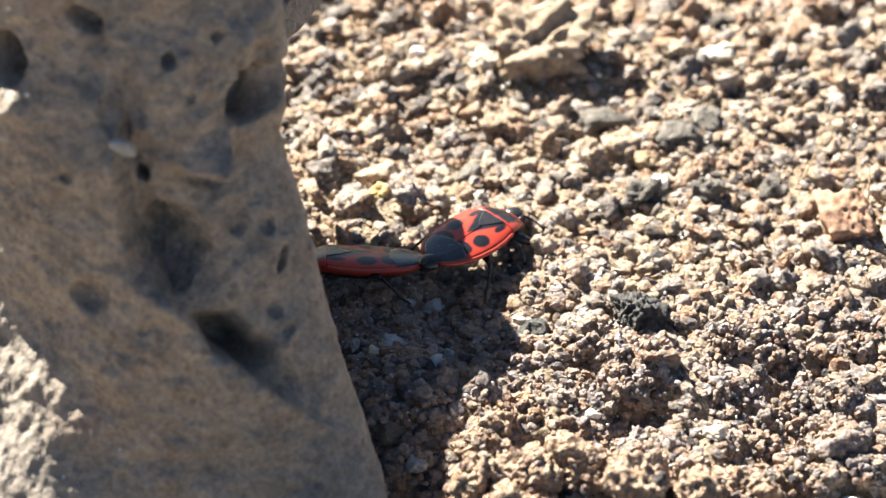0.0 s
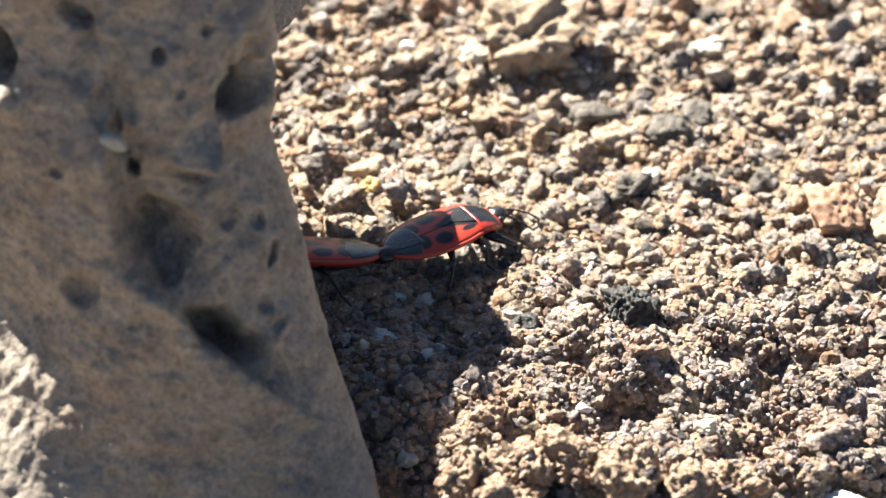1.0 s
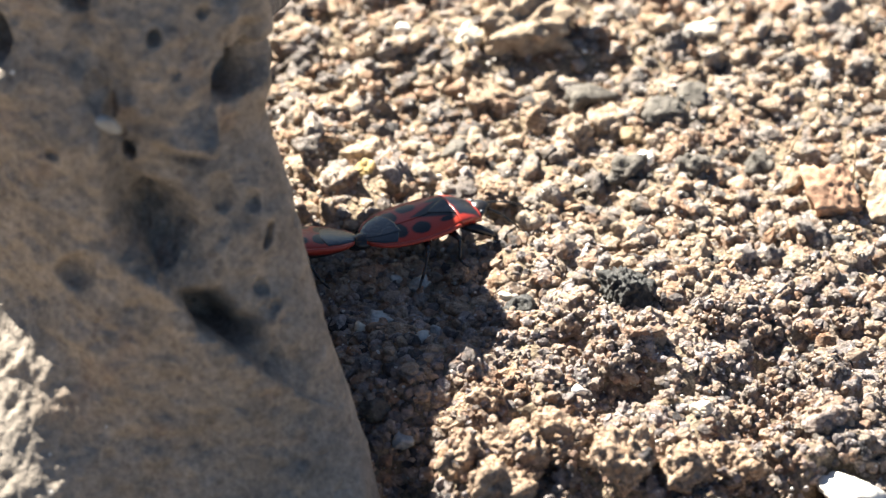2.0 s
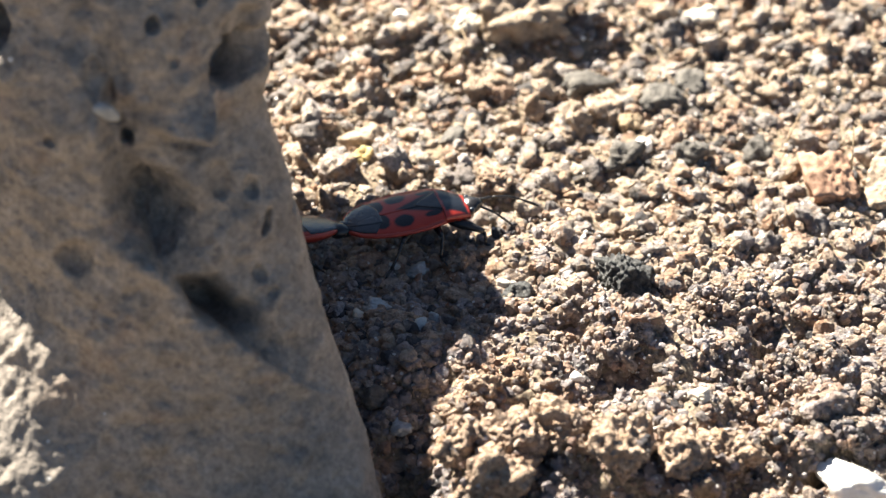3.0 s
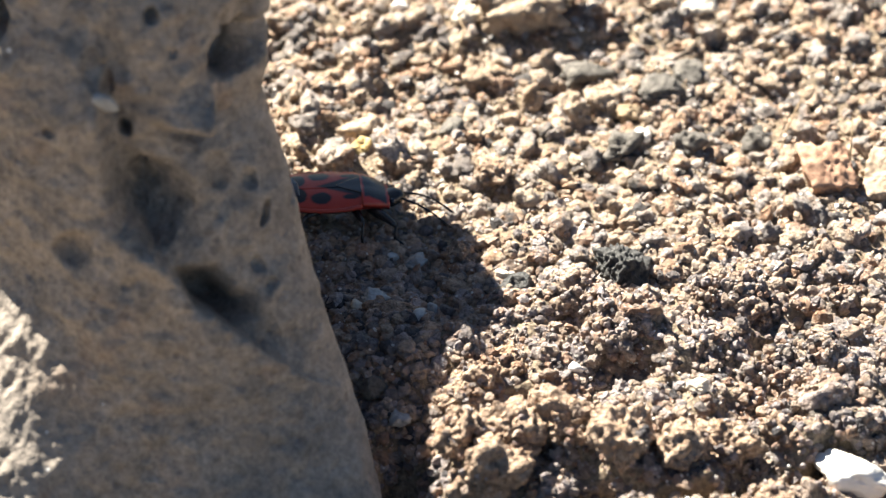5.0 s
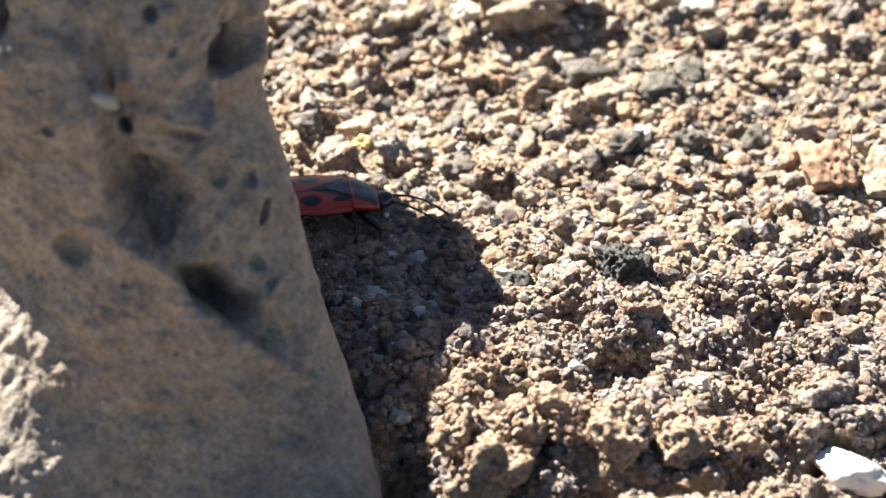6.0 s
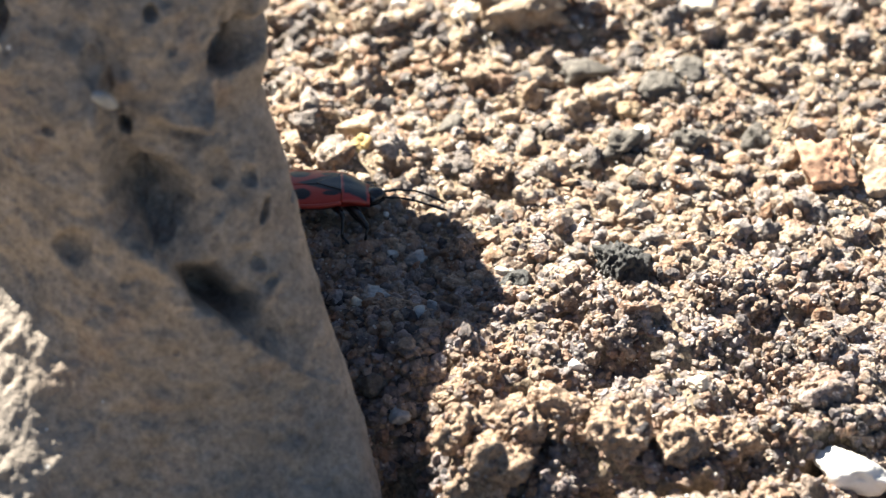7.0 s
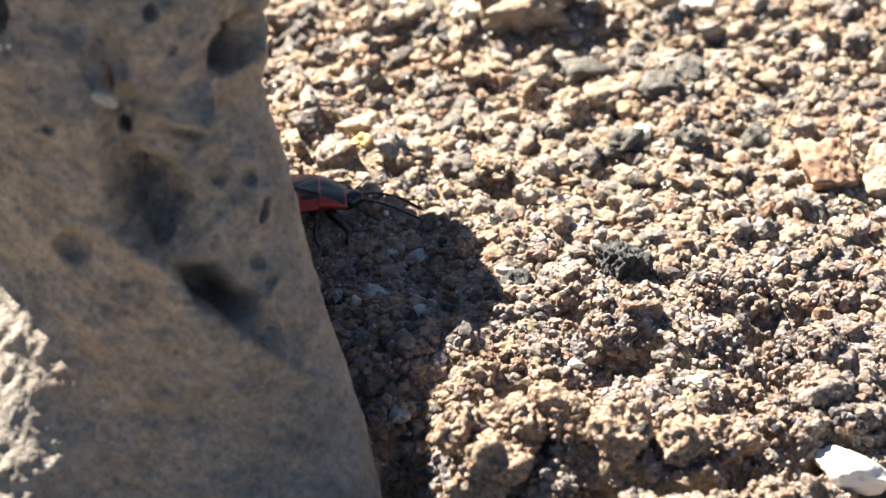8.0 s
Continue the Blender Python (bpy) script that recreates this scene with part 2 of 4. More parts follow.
def ground_axis(low, high, step):
    inner = np.arange(low, high + step / 2, step)
    grow = [step * 2.0]
    while sum(grow) < 3.0e5:
        grow.append(grow[-1] * 1.9)
    grow = np.cumsum(grow)
    return np.concatenate([low - grow[::-1], inner, high + grow])


def build_ground():
    xs, ys = ground_axis(-24.0, 37.0, 0.28), ground_axis(-32.0, 44.0, 0.28)
    gx, gy = np.meshgrid(xs, ys)
    x, y = gx.ravel(), gy.ravel()
    h = ground_height(np.clip(x, -400, 400), np.clip(y, -400, 400))
    h = np.where((np.abs(x) > 300) | (np.abs(y) > 300), 0.0, h)
    nx, ny = len(xs), len(ys)
    i = np.arange(nx * ny).reshape(ny, nx)
    faces = np.stack([i[:-1, :-1], i[:-1, 1:], i[1:, 1:], i[1:, :-1]], -1).reshape(-1, 4)
    me = mesh_of("ground", np.stack([x, y, h], 1) * MM, faces, SOIL)
    ob = new("ground", me)
    return tagged(ob, label="dry brown volcanic soil with loose sunlit crumbs", category="ground", kind="structure")


# ---- the rock ----
def rock_front(z):
    """How far forward the rock's near edge stands at height z (mm)."""
    return np.interp(z, [-8, -1, 6, 14, 22, 30, 38, 50], [-28.0, -25.0, -20.0, -15.5, -11.5, -8.0, -5.0, -1.0])


def rock_section(z):
    """Outline of the rock at height z in mm, from its near edge round the back."""
    near_x = np.interp(z, [-6, -0.7, 3.2, 5.7, 10.9, 14, 19, 22.9, 24.3, 26.1, 29.3, 33, 50], [-3.6, -4.35, -5.6, -6.7, -8.2, -9.2, -10.5, -11.75, -12.25, -11.9, -11.6, -12.1, -20.0])
    rear = np.interp(z, [-6, 4.7, 6.2, 14, 22, 32, 50], [-9.0, -7.0, 11.5, 19.0, 17.3, 14.0, 10.0])
    rear_x = np.interp(z, [-6, 6, 9, 13.4, 14.6, 15.3, 16, 18, 20, 22, 23.5, 26, 30, 50], [-15.0, -18.0, -17.0, -13.0, -12.6, -9.7, -10.0, -11.2, -11.5, -11.9, -13.2, -21.0, -27.0, -36.0])
    waist_x = np.interp(z, [-6, 0, 10, 16, 22, 26, 30, 36, 50], [-9.5, -11.0, -14.5, -16.8, -18.2, -21.6, -26.0, -31.0, -36.0])
    f = rock_front(z)
    # low on the sunny side the face leans back and catches light, and past that it turns away
    side = f - 4.2 + np.interp(z, [-6, 0, 12, 14, 20, 30, 50], [-10.8, -6.0, 4.0, 4.2, 2.2, 0.6, 0.6])
    return np.array([
        (near_x, f), (near_x - 1.6, f + 5.0), (0.5 * (near_x + waist_x) - 1.5, min(f + 8.0, rear - 6.0)), (waist_x, min(f + 16.0, rear - 3.0)),
        (rear_x, rear), (min(rear_x - 6.0, -26.0), rear + 2.0), (-38.0, rear + 4.0), (-52.0, rear + 14.0), (-56.0, side + 38.0), (-42.0, side + 17.0),
        (-34.5, side + 5.5), (-30.3, side + 0.2), (-20.5, f - 5.2), (near_x - 2.4, f - 3.0)])


def closed_curve(pts, count):
    """Points along a smooth closed curve through pts."""
    n = len(pts)
    back_share = int(count * 0.3)
    t = np.concatenate([np.linspace(0, n - 4, back_share, endpoint=False), np.linspace(n - 4, n, count - back_share, endpoint=False)])
    k = t.astype(int)
    u = (t - k)[:, None]
    a, b, c, d = (pts[(k + j) % n] for j in (-1, 0, 1, 2))
    return 0.5 * (2 * b + (c - a) * u + (2 * a - 5 * b + 4 * c - d) * u ** 2 + (3 * b - a - 3 * c + d) * u ** 3)


# hollows of the face: x, z, half width, half height, turn in degrees, depth (mm)
HOLLOWS = (
    (-19.5, 20.2, 2.5, 2.6, -25, 2.4), (-21.2, 24.9, 0.5, 0.6, 0, 1.6), (-13.5, 28.4, 1.9, 1.5, 0, 3.6), (-13.7, 30.6, 1.2, 1.2, 0, 1.2), (-30.4, 29.0, 0.9, 0.9, 0, 0.3),
    (-24.4, 17.0, 1.3, 1.0, 35, 1.0), (-30.2, 31.3, 1.2, 1.7, 15, 3.0), (-22.8, 28.6, 1.6, 0.6, -65, 0.7), (-19.4, 32.1, 0.5, 0.5, 0, 1.2), (-25.0, 34.5, 1.3, 0.6, -30, 1.4))
# small pits, in the same terms
PITS = (
    (-13.0, 20.3, 0.45, 0.7, 25, 0.6), (-12.0, 18.1, 0.3, 0.7, -20, 0.7), (-10.6, 20.3, 0.3, 0.35, 0, 0.5), (-10.0, 17.7, 0.28, 0.4, 0, 0.5), (-12.4, 15.2, 0.6, 0.4, -30, 0.5),
    (-11.6, 14.0, 0.4, 0.3, 0, 0.4), (-15.0, 21.4, 0.7, 1.2, 20, 0.5), (-21.0, 15.4, 0.5, 0.4, 30, 0.3), (-18.0, 29.6, 0.35, 0.3, 0, 0.4), (-25.8, 24.6, 0.5, 0.4, 0, 0.5), (-16.0, 33.0, 0.4, 0.4, 0, 0.6))
SWELLS = (
    (-18.6, 28.6, 3.2, 1.9, -35, 0.7), (-22.6, 25.6, 0.6, 1.1, 25, 0.6), (-29.4, 28.6, 1.5, 1.3, 0, 1.0), (-14.2, 31.0, 1.0, 1.4, 10, 0.7))


def lip(q):
    """A broken edge that runs slanting down the face: a slab stands proud on its outer side, and the face falls into hollows behind it."""
    z = q[:, 2]
    edge = np.interp(z, [-6, 6.4, 8.2, 10.1, 12.7, 14.2, 16.5, 18.5, 20.7, 25.7, 28.6, 35.0], [-1.0, -6.0, -8.5, -10.9, -14.3, -16.0, -17.6, -19.5, -21.5, -21.5, -21.6, -23.0])
    edge = edge - 0.8 + 0.30 * vnoise(q / 1.7) + 0.12 * vnoise(q / 0.5)
    d = edge - q[:, 0]
    side = 1.0 / (1.0 + np.exp(-np.clip(d / 0.08, -40, 40)))
    ends = np.clip((z - 7.5) / 4.0, 0, 1) * np.clip((31.0 - z) / 5.0, 0, 1)
    slab = 2.0 * side * np.exp(-np.maximum(d, 0) / 9.0)
    deep = np.interp(z, [8, 10, 12, 13.5, 15, 16.2, 17.5, 19, 21, 22.6, 23.6, 26, 28], [0.2, 0.3, 1.2, 5.2, 3.6, 0.4, 0.8, 1.6, 1.8, 1.6, 1.0, 0.9, 0.3])
    wide = np.interp(z, [8, 12, 14, 16, 17.5, 20, 22, 23.6, 28], [2.0, 2.2, 2.9, 2.0, 2.6, 3.9, 3.2, 1.8, 1.5])
    wide = wide * (1 + 0.18 * vnoise(q / 1.3 + 3.0))
    fall = (1 - side) * np.exp(-(np.maximum(-d, 0) / wide) ** 4)
    return ends * slab - deep * fall


def tongue(q):
    """A blunt tongue of lava that stands out of the face, with a gap under its lower edge."""
    c, s = math.cos(radians(-24)), math.sin(radians(-24))
    dx, dz = q[:, 0] + 16.0 + 0.12 * vnoise(q / 0.8), q[:, 2] - 24.6
    u, v = dx * c + dz * s, dz * c - dx * s
    v = v + 0.10 * vnoise(q / 0.6 + 8.0)
    rise = np.clip((u + 4.2) / 3.6, 0, 1) ** 1.5
    body = rise / (1 + np.exp(np.clip(u / 0.10, -40, 40))) / (1 + np.exp(np.clip(-(v + 0.62) / 0.08, -40, 40))) * np.exp(-(np.maximum(v, 0) / 1.5) ** 2)
    gap = np.exp(-((v + 0.95) / 0.35) ** 2) * np.clip((u + 3.4) / 1.5, 0, 1) / (1 + np.exp(np.clip((u - 0.2) / 0.12, -40, 40)))
    return 2.6 * body - 0.5 * gap


def build_rock():
    around, up = 560, 430
    zs = np.linspace(-6.0, 50.0, up)
    rings = np.array([closed_curve(rock_section(z), around) for z in zs])
    p = np.concatenate([rings, np.broadcast_to(zs[:, None, None], (up, around, 1))], -1)
    along = np.roll(p, -1, 1) - np.roll(p, 1, 1)
    rise = np.gradient(p, axis=0)
    normal = np.cross(rise, along)
    normal /= np.linalg.norm(normal, axis=-1)[..., None]
    if normal[up // 2, 0, 0] < 0:
        normal = -normal
    q, nrm = p.reshape(-1, 3), normal.reshape(-1, 3)
    edge = np.clip((q[:, 0] + 40) / 5, 0, 1)
    push = 0.9 * fbm(q / 11.0 + 5.0, 3) + 0.40 * fbm(q / 3.2 + 1.0, 2) + 0.20 * fbm(q / 1.0, 2) - 0.16 * np.abs(vnoise(q / 2.2 + 21.0))
    calm = np.exp(-((q[:, 0] - np.interp(q[:, 2], zs, rings[:, 0, 0])) / 2.0) ** 2) * (q[:, 1] < 0)
    push = push * (1 - 0.65 * calm)
    push = np.where((q[:, 1] > rock_front(q[:, 2]) + 4.0) & (q[:, 0] > -24), 0.35 * push - 0.2, push)
    left = np.clip((-24.0 - q[:, 0]) / 4.0, 0, 1) * np.clip((0.7 - nrm[:, 1]) / 0.7, 0, 1)
    push = push * (1 - 0.6 * left)
    front = np.clip((0.35 - nrm[:, 1]) / 0.7, 0, 1)
    front = front * front * (3 - 2 * front) * np.clip((q[:, 0] + 40) / 8, 0, 1)
    wobble = fbm(q / 1.5 + 9.0, 3)
    for sign, group in ((-1.0, HOLLOWS), (-1.0, PITS), (1.0, SWELLS)):
        for x, z, a, b, turn, deep in group:
            c, s = math.cos(radians(turn)), math.sin(radians(turn))
            dx, dz = q[:, 0] - x, q[:, 2] - z
            dx, dz = dx + 0.13 * a * wobble, dz + 0.13 * b * np.roll(wobble, 7)
            e = ((dx * c + dz * s) / a) ** 2 + ((dz * c - dx * s) / b) ** 2
            push = push + sign * deep * np.exp(-e ** (4.0 if sign < 0 else 1.0)) * front
    push = push + (lip(q) + tongue(q)) * front
    push = push + left * (0.20 * fbm(q / 2.2 + 40.0, 2) + 0.14 * fbm(q / 0.8 + 11.0, 3))
    q = q + nrm * push[:, None]
    verts = list(q * MM) + [np.array([-30, -15, -6.0]) * MM, np.array([-32, 0, 52.0]) * MM]
    i = np.arange(up * around).reshape(up, around)
    faces = np.stack([i[:-1], i[1:], np.roll(i[1:], -1, 1), np.roll(i[:-1], -1, 1)], -1).reshape(-1, 4).tolist()
    low, top = up * around, up * around + 1
    for i in range(around):
        k = (i + 1) % around
        faces.append((i, k, low))
        faces.append(((up - 1) * around + k, (up - 1) * around + i, top))
    me = mesh_of("rock", verts, faces, ROCK)
    bm = bmesh.new()
    bm.from_mesh(me)
    bmesh.ops.recalc_face_normals(bm, faces=bm.faces)
    if bm.calc_volume(signed=True) < 0:
        bmesh.ops.reverse_faces(bm, faces=bm.faces)
    bm.to_mesh(me)
    bm.free()
    return tagged(new("rock", me), label="large brownish grey porous rock with hollows, mostly in shade", category="rock")


# ---- stones on the soil ----
TAKEN = []
CLODS = []


def build_stone(name, x, y, size, turn, material, label, seed, sink=0.3, knob=0.2, level=4, tilt=0.0, cuts=9, fine=0.12, grains=0, block=False):
    """A single stone; size is its three full widths in mm."""
    v, f = chunk(level, seed, cuts, knob, 0.8, fine, grains, block)
    TAKEN.append((x, y, 0.5 * max(size[0], size[1])))
    v = v * np.array(size) / 2.0
    ob = new(name, mesh_of(name, v * MM, f, material, smooth=True))
    gx, gy = np.array([x, x, x + 0.4, x - 0.4]), np.array([y - 0.4, y + 0.4, y, y])
    z = float(ground_height(gx, gy).mean()) + size[2] * (0.5 - sink)
    ob.matrix_world = pose(x * MM, y * MM, z * MM, tilt, 0, turn)
    if name == "clod":
        CLODS.append((x, y, z, 0.25 * (size[0] + size[1])))
    return tagged(ob, label=label, category=name if name != "quartz" else "stone", group={"clod": "clods of dry soil", "cinder": "dark cinders"}.get(name, "stones on the soil"))


def build_stuck_pebble():
    """A pale pebble that is stuck in the rock's face."""
    v, f = chunk(3, 71, 6, 0.1)
    ob = new("pebble", mesh_of("pebble", v * np.array((0.42, 0.45, 0.85)) * MM, f, BLUISH))
    ob.matrix_world = pose(-22.4 * MM, -16.0 * MM, 27.8 * MM, 0, -52, 0)
    tagged(ob, label="pale grey pebble stuck in the rock's face", category="pebble")


def build_stones():
    S = build_stone
    S("stone", 5.9, 27.6, (9.6, 7.4, 6.6), 10, PINKISH, "large blocky tan stone lying on crumbly soil", 92, 0.30, 0.24, 5, fine=0.16, cuts=9, tilt=24, block=True)
    S("stone", 1.6, 26.4, (2.2, 1.8, 1.8), 30, CREAM, "pale cream stone leaning on a larger one", 96, 0.25, 0.14, 4)
    S("stone", 28.4, 8.6, (5.2, 6.4, 5.2), 14, RUST, "angular rust coloured stone half sunk in soil", 12, 0.54, 0.16, 5, fine=0.08, cuts=9, block=True, tilt=13)
    S("stone", 32.6, 8.8, (4.4, 6.2, 5.2), -8, PINKISH, "pale brown stone split from a rusty one", 44, 0.54, 0.16, 5, fine=0.08, cuts=9, block=True, tilt=10)
    S("stone", 28.9, -22.4, (5.8, 3.0, 2.8), -36, WHITE, "bright white elongated stone at the soil's crack", 13, 0.0, 0.14, 4, fine=0.10, cuts=14)
    S("cinder", 12.6, -2.6, (3.7, 3.9, 3.9), 20, CINDER, "rough black cinder lump on the soil", 14, 0.28, 0.30, 5, fine=0.20, grains=90)
    S("stone", 14.6, 13.4, (2.1, 1.5, 1.1), 10, WHITE, "small bright white stone in the sun", 15, 0.25)
    S("stone", 19.8, 28.0, (2.5, 1.6, 1.1), 15, CREAM, "flat white stone in the sun", 16, 0.25)
    S("stone", -3.4, 27.4, (1.4, 1.0, 1.0), 15, WHITE, "tiny glinting white stone", 17, 0.2, level=3)
    S("stone", -6.1, 14.0, (3.4, 2.2, 1.7), 10, PINKISH, "cream coloured stone with a rough top", 18, 0.3)
    S("stone", -6.0, 11.3, (1.6, 1.4, 1.3), 30, YELLOW, "small yellow ochre stone on soil", 19, 0.25)
    S("stone", 0.7, 14.2, (2.6, 2.0, 1.3), 30, GREY, "pale grey flat stone among crumbs", 20, 0.3)
    S("cinder", 13.2, 11.4, (3.4, 2.6, 2.2), 40, GREY, "dark cinder lump beside a white stone", 21, 0.3, 0.4)
    S("stone", 13.8, 16.0, (1.9, 1.6, 1.4), 60, TAN, "rounded tan pebble among crumbs", 22, 0.2, 0.12)
    S("cinder", 18.0, 11.7, (2.2, 2.2, 2.0), 70, GREY, "small dark cinder lump", 23, 0.3, 0.4)
    S("cinder", 23.4, 13.3, (2.4, 2.0, 1.8), 70, GREY, "dark grainy cinder lump", 24, 0.3, 0.4)
    S("stone", 18.3, 20.3, (3.2, 2.2, 1.3), 5, GREY, "flat grey stone in the sun", 25, 0.3)
    S("stone", 16.4, 18.6, (3.6, 2.6, 1.6), 50, GREY, "dark grey stone among tan crumbs", 26, 0.35)
    S("stone", 10.6, 20.6, (4.2, 2.4, 1.6), 12, GREY, "long grey stone behind the crumbs", 27, 0.3)
    clods = ((8.4, -19.4, 4.6, 3.4, 3.0, "sunlit tan clod above the crack"), (3.0, -23.6, 4.6, 3.8, 3.0, "large granular tan clod at the front"),
             (4.6, -12.2, 3.4, 2.4, 1.9, "sunlit tan clod at the shadow's edge"), (2.4, -14.0, 2.6, 2.4, 1.8, "granular clod lit at the shadow's edge"),
             (1.4, -16.2, 2.8, 2.4, 2.2, "small granular tan clod"), (1.4, -20.6, 2.8, 3.0, 2.8, "granular clod beside the dark gap"), (4.6, -20.2, 3.4, 3.0, 2.8, "rough tan clod in the sun"),
             (12.2, -22.7, 4.6, 3.6, 3.4, "dark brown clod overhanging the crack"), (16.0, -22.3, 4.0, 3.4, 3.2, "brown clod overhanging the crack"),
             (19.6, -21.2, 4.4, 3.4, 3.2, "large brown clod overhanging the crack"), (23.2, -19.3, 3.6, 3.0, 2.8, "brown granular clod behind the crack"),
             (8.6, -26.2, 3.4, 2.6, 2.2, "tan clod in front of the crack"), (22.4, -25.2, 4.0, 3.0, 2.2, "pale clod in front of the crack"), (13.2, -28.0, 3.6, 2.6, 2.0, "rough clod in front of the crack"))
    for k, (x, y, a, b, c, label) in enumerate(clods):
        big = 1.3 if k < 7 else 1.1 if k < 11 else 0.95
        S("clod", x, y + (0.8 if 7 <= k < 11 else 0.0), (big * a, big * b, big * c), 37 * k, CLOD, label + " of dry soil", 50 + k, 0.24, 0.28, 5, 0.0, 9, 0.15, 90)
    S("clod", 1.3, 0.2, (2.4, 2.1, 1.8), 25, CLOD, "rough brown clod at the shadow's tip", 61, 0.25, 0.3, 4, fine=0.25)
    S("quartz", 6.1, -18.4, (0.9, 0.8, 0.8), 10, WHITE, "tiny glassy quartz grain", 29, 0.2, 0.1, 3)
    S("quartz", 9.2, -12.6, (1.2, 1.0, 1.0), 40, WHITE, "small glassy white quartz grain", 30, 0.2, 0.1, 3)
    S("stone", 18.6, -24.9, (2.6, 2.2, 2.0), 20, GREY, "smooth rounded grey pebble in front of the crack", 31, 0.1, 0.08)
    S("stone", 17.9, -15.8, (1.7, 1.1, 0.9), 5, CREAM, "small pale oval pebble", 32, 0.15, 0.08)
    S("stone", -2.0, -0.6, (1.9, 1.5, 1.1), 15, BLUISH, "small bluish stone in the rock's shadow", 35, 0.2, 0.1)
    S("stone", -0.9, -6.0, (0.9, 0.8, 0.8), 0, BLUISH, "tiny pale round pebble in shadow", 36, 0.1, 0.06, 3)
    S("stone", -3.7, -0.6, (0.9, 0.8, 0.7), 20, BLUISH, "tiny pale grey pebble beside a bluish stone", 81, 0.1, 0.08, 3)
    S("stone", -6.2, -6.7, (1.1, 0.8, 0.7), 10, CREAM, "tiny pale oval pebble in the rock's shadow", 82, 0.1, 0.08, 3)
    S("stone", -2.5, -6.9, (0.9, 0.7, 0.6), 40, BLUISH, "tiny grey pebble among dark crumbs", 83, 0.1, 0.1, 3)
    S("stone", -1.7, -8.7, (1.2, 0.9, 0.8), 60, BLUISH, "small pale grey pebble beside a flat stone", 84, 0.15, 0.1, 3)
    S("stone", -5.1, -5.8, (2.0, 1.4, 0.9), 5, BLUISH, "flat pale grey stone in the rock's shadow", 85, 0.25, 0.15)
    S("stone", -5.0, -14.4, (2.4, 1.6, 1.2), 12, GREY, "grey stone at the foot of the rock", 86, 0.25, 0.18)
    S("stone", -3.0, -16.8, (1.8, 1.5, 1.2), 50, BLUISH, "pale bluish stone at the foot of the rock", 87, 0.25, 0.14)
    S("stone", -3.4, -7.8, (3.0, 2.0, 1.1), 8, CLOD, "flat brown stone in the rock's shadow", 37, 0.3)
    S("stone", 4.1, -2.8, (1.3, 1.1, 0.9), 25, CREAM, "pale stone at the edge of the shadow", 38, 0.2, level=3)
    S("cinder", 4.9, -4.0, (2.2, 1.9, 1.5), 25, CINDER, "dark cinder at the edge of the shadow", 39, 0.3, 0.3)
    S("clod", 3.6, 9.0, (2.8, 2.4, 2.0), 25, CLOD, "rough tan clod behind the insects", 40, 0.3, 0.35, fine=0.2, grains=40)


